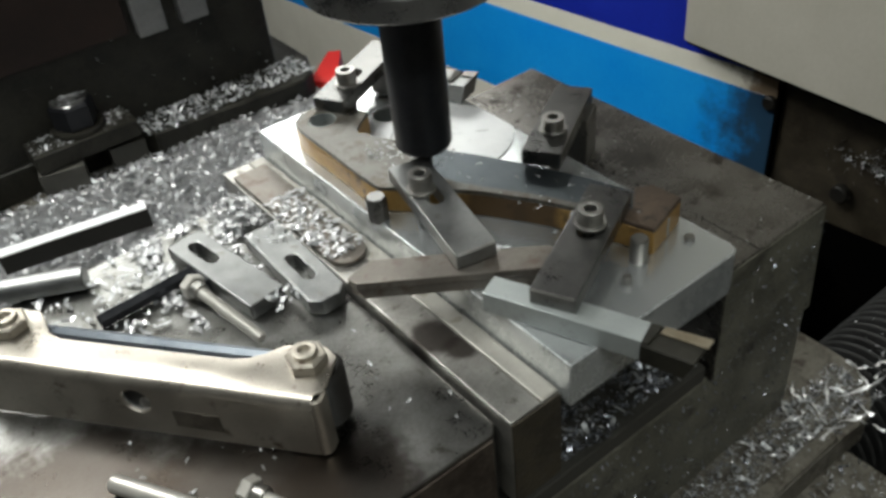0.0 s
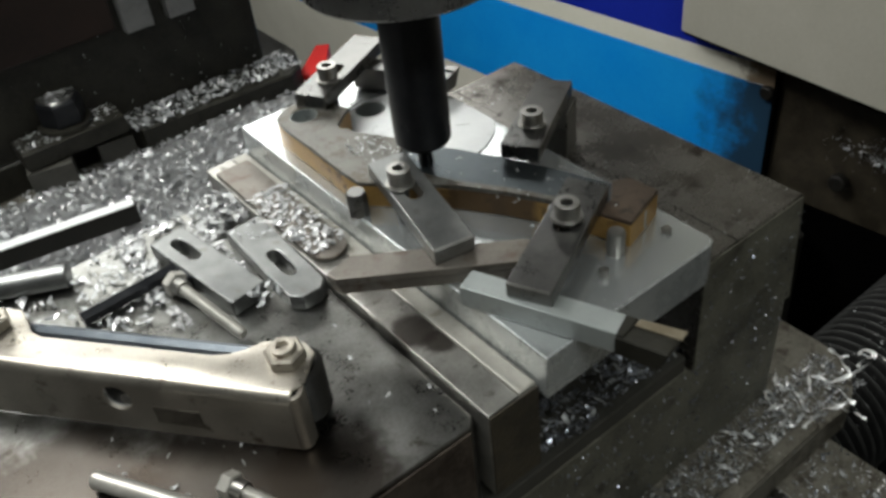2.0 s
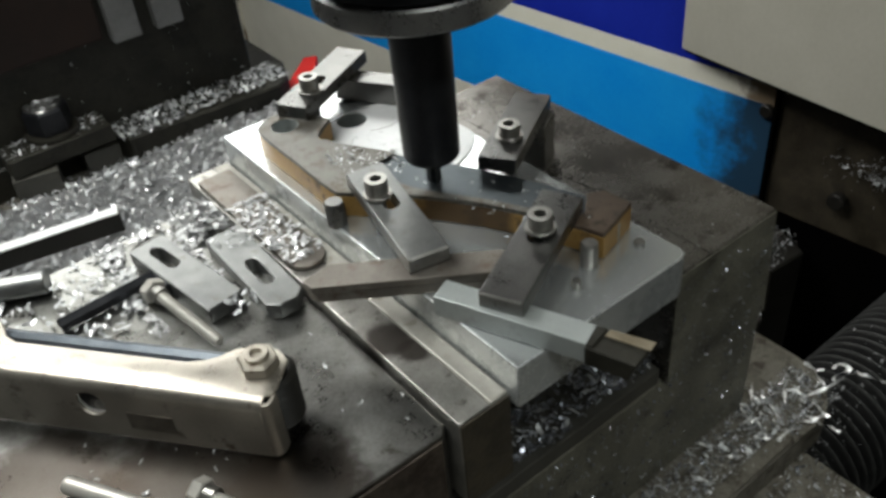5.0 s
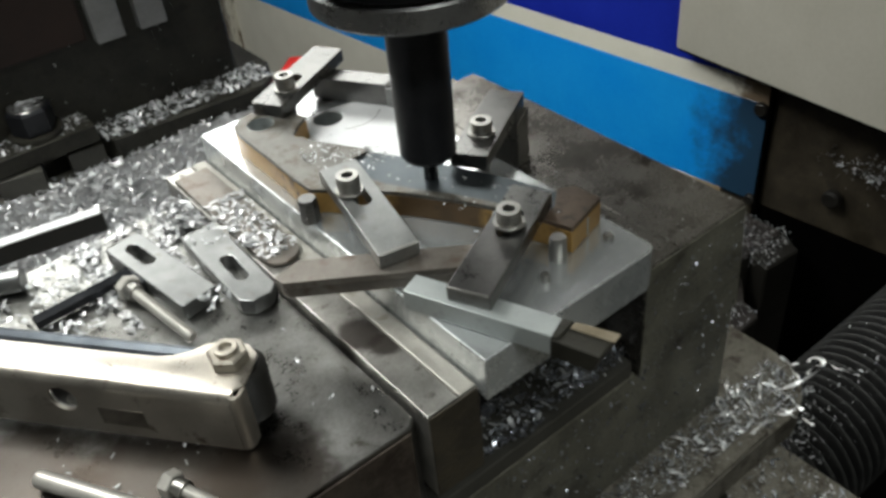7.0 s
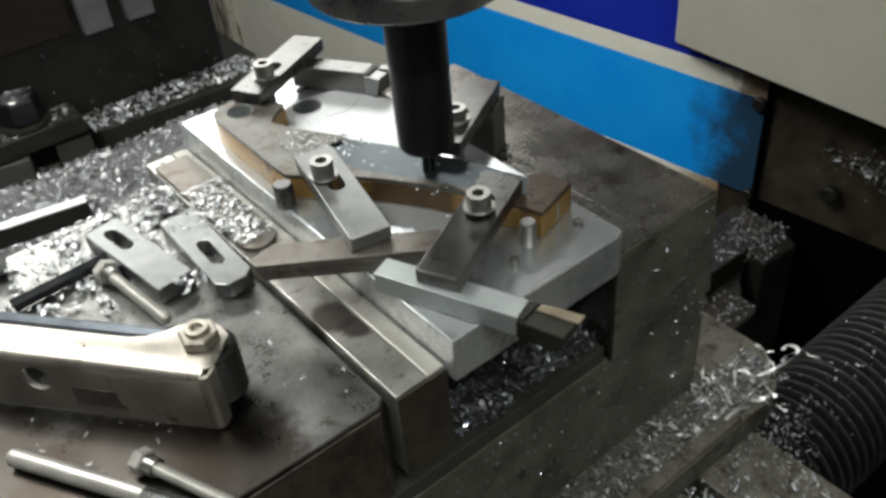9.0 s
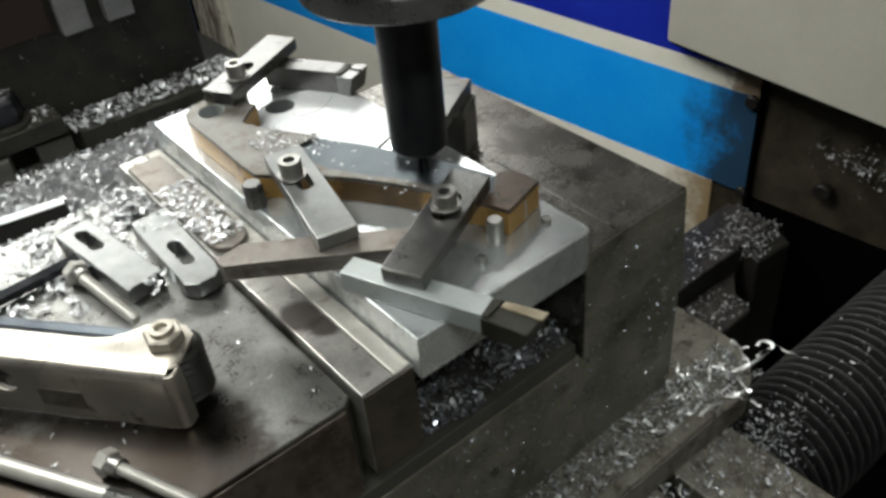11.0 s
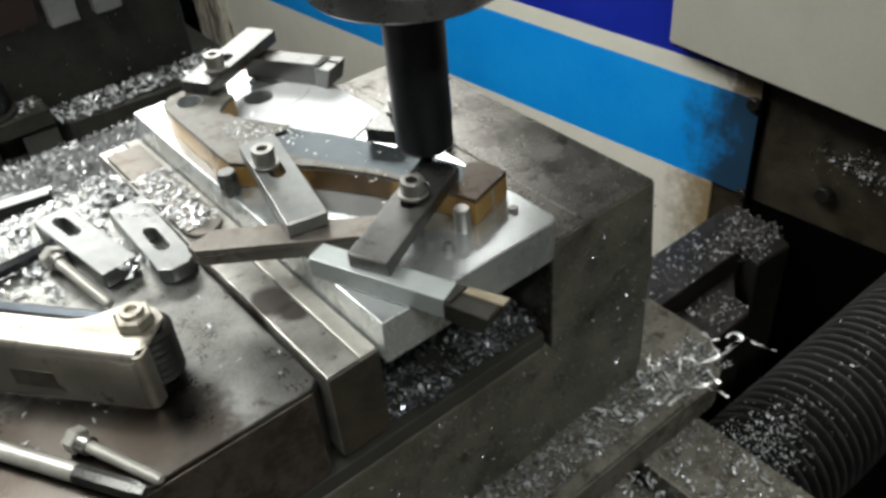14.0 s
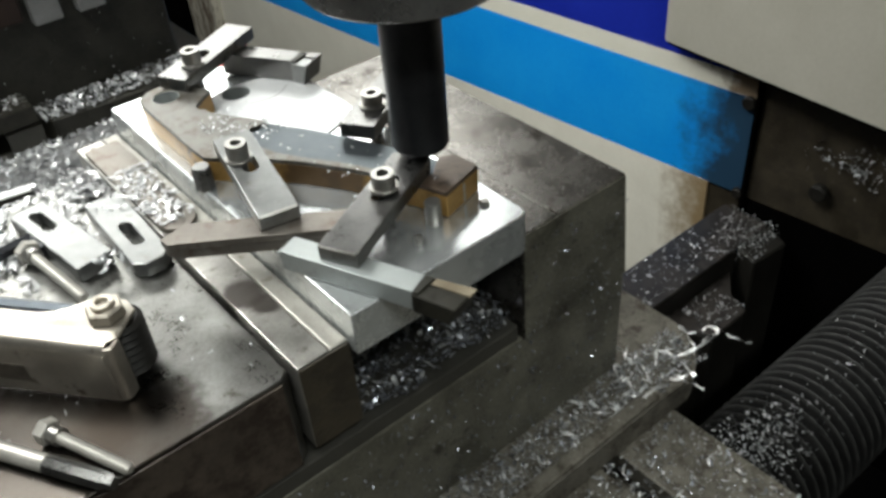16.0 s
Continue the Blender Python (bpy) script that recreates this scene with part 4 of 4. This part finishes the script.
def mound(name, x0, x1, y0, y1, z, rise, material, label, n=60):
    bm = bmesh.new()
    grid = []
    for i in range(n + 1):
        row = []
        for j in range(n + 1):
            x, y = x0 + (x1 - x0) * i / n, y0 + (y1 - y0) * j / n
            h = rise * (0.5 + 0.5 * noise.noise((x * 6.0, y * 6.0, 0.3))) + 0.003 * noise.noise((x * 90, y * 90, 2))
            row.append(bm.verts.new((x, y, z + h - 0.002)))
        grid.append(row)
    for i in range(n):
        for j in range(n):
            bm.faces.new((grid[i][j], grid[i + 1][j], grid[i + 1][j + 1], grid[i][j + 1]))
    ob = solid(name, bm, material, Matrix(), label, "metal chips", "", "stuff", smooth=80)
    return ob


mound("chip_bed", -0.41, 0.25, 0.300, 0.70, TABLE_Z + 0.003, 0.030, CHIP_DIRTY, "bed of packed oily chips on the machine table")
chips("chip_pile", 11000, over(-0.34, 0.22, 0.300, 0.705, TABLE_Z + 0.004, 0.030), 0.0058, CHIP_DIRTY, "deep litter of fine grey chips on the machine table", seed=33, flat=0.75)
chips("chip_pile", 4200, over(-0.34, 0.22, 0.300, 0.705, TABLE_Z + 0.005, 0.030), 0.0076, CHIP, "deep litter of bright aluminium chips on the machine table", seed=3, flat=1.0)
chips("chip_litter", 850, over(0.030, 0.246, 0.690, 0.740, -0.164), 0.0056, CHIP, "bright chips lying along the angle block's foot", seed=4, flat=0.9)
chips("chip_litter", 150, over(-0.086, 0.024, 0.700, 0.742, -0.1425), 0.0048, CHIP, "chips on top of the step clamp", seed=5, flat=0.8)
chips("chip_litter", 230, clear_of(over(-0.215, -0.095, 0.190, 0.271, TOP + 0.001), LYING), 0.0052, CHIP, "flat bright chips strewn over the moving jaw", seed=6, flat=0.25)
chips("chip_litter", 420, clear_of(over(-0.112, -0.034, 0.165, 0.271, TOP + 0.001), LYING), 0.0052, CHIP_DIRTY, "chips between the loose clamps on the moving jaw", seed=7, flat=0.35)
chips("chip_litter", 240, over(-0.031, -0.005, 0.162, 0.240, 0.0036), 0.0050, CHIP_DIRTY, "chips on the round-ended strip", seed=8, flat=0.30)
chips("chip_litter", 170, over(-0.056, -0.0335, 0.236, 0.271, TOP + 0.001, 0.004), 0.0055, CHIP_DIRTY, "chips heaped behind the jaw plate", seed=64, flat=0.7)
chips("chip_litter", 16, over(-0.055, -0.034, 0.192, 0.218, 0.0044), 0.0040, CHIP, "fine chips on the loose clamp", seed=18, flat=0.4)
chips("chip_litter", 34, over(-0.20, -0.036, 0.015, 0.180, TOP + 0.0006), 0.0022, CHIP, "specks of swarf on the moving jaw", seed=9, flat=0.3)
chips("chip_litter", 4600, over(-0.004, 0.120, 0.0095, 0.200, -0.0735, 0.016, 30), 0.0032, CHIP_WET, "oily chips in the vice bed", seed=10, flat=0.8)
chips("chip_litter", 1300, over(0.00, 0.275, -0.034, 0.008, -0.1785), 0.0026, CHIP_DIRTY, "fine grey chips along the vice flange", seed=41, flat=0.9)
chips("chip_litter", 1000, over(0.00, 0.275, -0.034, 0.008, -0.179), 0.0026, CHIP_WET, "wet chips along the vice flange", seed=11, flat=0.9)
chips("chip_litter", 420, over(0.02, 0.270, -0.032, 0.006, -0.1775), 0.0038, CHIP, "bright chips along the vice flange", seed=12, flat=0.9)
chips("chip_litter", 320, over(0.02, 0.233, -0.20, -0.038, TABLE_Z + 0.001), 0.0024, CHIP_DIRTY, "fine grey chips on the end of the table", seed=43, flat=0.8)
chips("chip_litter", 700, over(0.08, 0.233, -0.17, -0.038, TABLE_Z + 0.001), 0.0022, CHIP_DIRTY, "fine grey dust of swarf on the end of the table", seed=65, flat=0.8)
chips("chip_litter", 220, over(0.10, 0.233, -0.16, -0.038, TABLE_Z + 0.001), 0.0040, CHIP, "bright chips on the end of the table", seed=63, flat=0.8)
chips("chip_litter", 800, over(0.02, 0.233, -0.20, -0.038, TABLE_Z + 0.001), 0.0028, CHIP_WET, "wet chips on the end of the table", seed=13, flat=0.8)
chips("chip_litter", 60, over(0.125, 0.208, 0.010, 0.250, 0.0004), 0.0022, CHIP, "specks of swarf on the fixed jaw", seed=14, flat=0.3)
chips("chip_litter", 130, over(0.022, 0.062, 0.150, 0.200, 0.0375), 0.0032, CHIP, "fine chips on the lever arm", seed=15, flat=0.4)
chips("chip_litter", 40, over(0.046, 0.096, 0.040, 0.140, 0.0375), 0.0026, CHIP, "fine chips along the milled groove", seed=16, flat=0.4)
chips("chip_litter", 300, over(0.29, 0.53, 0.242, 0.300, -0.349), 0.0034, CHIP, "chips on the guide rail", rides=False, seed=20, flat=0.7)
chips("chip_litter", 120, over(0.43, 0.490, 0.188, 0.235, -0.379), 0.0034, CHIP, "chips on the rail's step", rides=False, seed=21, flat=0.7)


chips("chip_litter", 260, over(0.0, 0.118, 0.0095, 0.120, -0.0700, 0.010, 30), 0.0046, CHIP, "bright chips in the vice bed", seed=24, flat=0.8)
chips("chip_litter", 26, over(-0.074, -0.058, 0.146, 0.158, 0.0040), 0.0062, CHIP, "clump of bright chips on the loose clamp's end", seed=25, flat=1.0)


def on_jaw_front(rng):
    return rng.uniform(0.125, 0.214), 0.0048, -rng.uniform(0.010, 0.083)


chips("chip_litter", 420, on_jaw_front, 0.0015, CHIP_WET, "specks of swarf stuck to the fixed jaw's front", seed=26, flat=1.6)


def on_rail_end(rng):
    k = rng.random()
    x = 0.600 - 0.075 * k + rng.gauss(0, 0.008)
    return min(x, 0.598), rng.uniform(0.222, 0.290) - 0.016 * k, -0.3490 + 0.006 * rng.random()


chips("chip_litter", 430, on_rail_end, 0.0028, CHIP_DIRTY, "clump of chips on the rail's far end", rides=False, seed=28, flat=1.2)


def on_base_front(rng):
    return rng.uniform(-0.12, 0.218), 0.0084, -rng.uniform(0.088, 0.178)


chips("chip_litter", 900, on_base_front, 0.0021, CHIP_WET, "specks of swarf stuck to the vice base", seed=27, flat=1.6)
def on_bellows(rng):
    x = rng.uniform(0.215, 0.50) if rng.random() < 0.14 else rng.gauss(0.275, 0.035)
    q = rng.gauss(0.10, 0.30)
    return x, 0.047 - 0.0630 * math.sin(q), -0.375 + 0.0630 * math.cos(q)


chips("chip_litter", 950, on_bellows, 0.0026, CHIP, "chips caught on the bellows", rides=False, seed=22, flat=0.9)


def on_nut(rng):
    q, r = rng.uniform(0, 6.28), 0.019 * math.sqrt(rng.random())
    return -0.0285 + r * math.cos(q), 0.7300 + r * math.sin(q), -0.1075


chips("chip_litter", 75, on_nut, 0.0044, CHIP_DIRTY, "oily chips stuck on the hexagon nut", seed=51, flat=0.5)


def on_block(rng):
    return rng.uniform(-0.12, 0.215), 0.7362, rng.uniform(-0.165, 0.02)


chips("chip_litter", 90, on_block, 0.0026, CHIP_DIRTY, "specks of swarf stuck to the angle block", seed=52, flat=1.6)


def on_panel(rng):
    y, z = rng.gauss(0.165, 0.022), rng.gauss(-0.245, 0.010)
    v = WALL @ Vector((0.003, y - 0.30, z))
    return v.x, v.y, v.z


chips("chip_litter", 160, on_panel, 0.0040, CHIP, "chips stuck to the grimy panel", rides=False, seed=23, flat=1.4)
rng = random.Random(77)
CURLED = "bright curled thread of swarf at the vice's foot"
curl("curled_chip", pose(0.250, -0.014, -0.179, 0, 0, -38), 0.060, 18, 0.0032, CURLED, 5, 190)
curl("curled_chip", pose(0.252, -0.002, -0.179, 0, 0, -70), 0.038, 60, 0.0032, CURLED, 6)
curl("curled_chip", pose(0.232, -0.026, -0.178, 0, 0, 60), 0.040, 90, 0.0030, CURLED, 7)
curl("curled_chip", pose(0.205, -0.030, -0.176, 0, 0, 20), 0.042, 70, 0.0032, CURLED, 8)
for k in range(24):
    curl("curled_chip", pose(rng.gauss(0.205, 0.040), rng.uniform(-0.030, 0.004), -0.1785, 0, 0, rng.uniform(0, 360)), rng.uniform(0.014, 0.034), rng.uniform(60, 220), rng.uniform(0.0018, 0.0032), CURLED, 100 + k)
for k in range(14):
    curl("curled_chip", pose(rng.uniform(0.05, 0.225), rng.uniform(-0.13, -0.045), -0.2045, 0, 0, rng.uniform(0, 360)), rng.uniform(0.012, 0.030), rng.uniform(60, 220), rng.uniform(0.0014, 0.0026), "bright thread of swarf on the table's end", 200 + k)


# ---- everything that moves ----
def motions():
    for ob in ON_TABLE:
        start = ob.matrix_basis.copy()
        walk(ob, [(t, Matrix.Translation((dx, dy, 0)) @ start) for t, dx, dy in TRAVEL])
    start = SPINDLE.matrix_basis.copy()
    walk(SPINDLE, [(i * 0.1, start @ pose(0, 0, 0, 0, 0, -80 * i)) for i in range(161)])


motions()
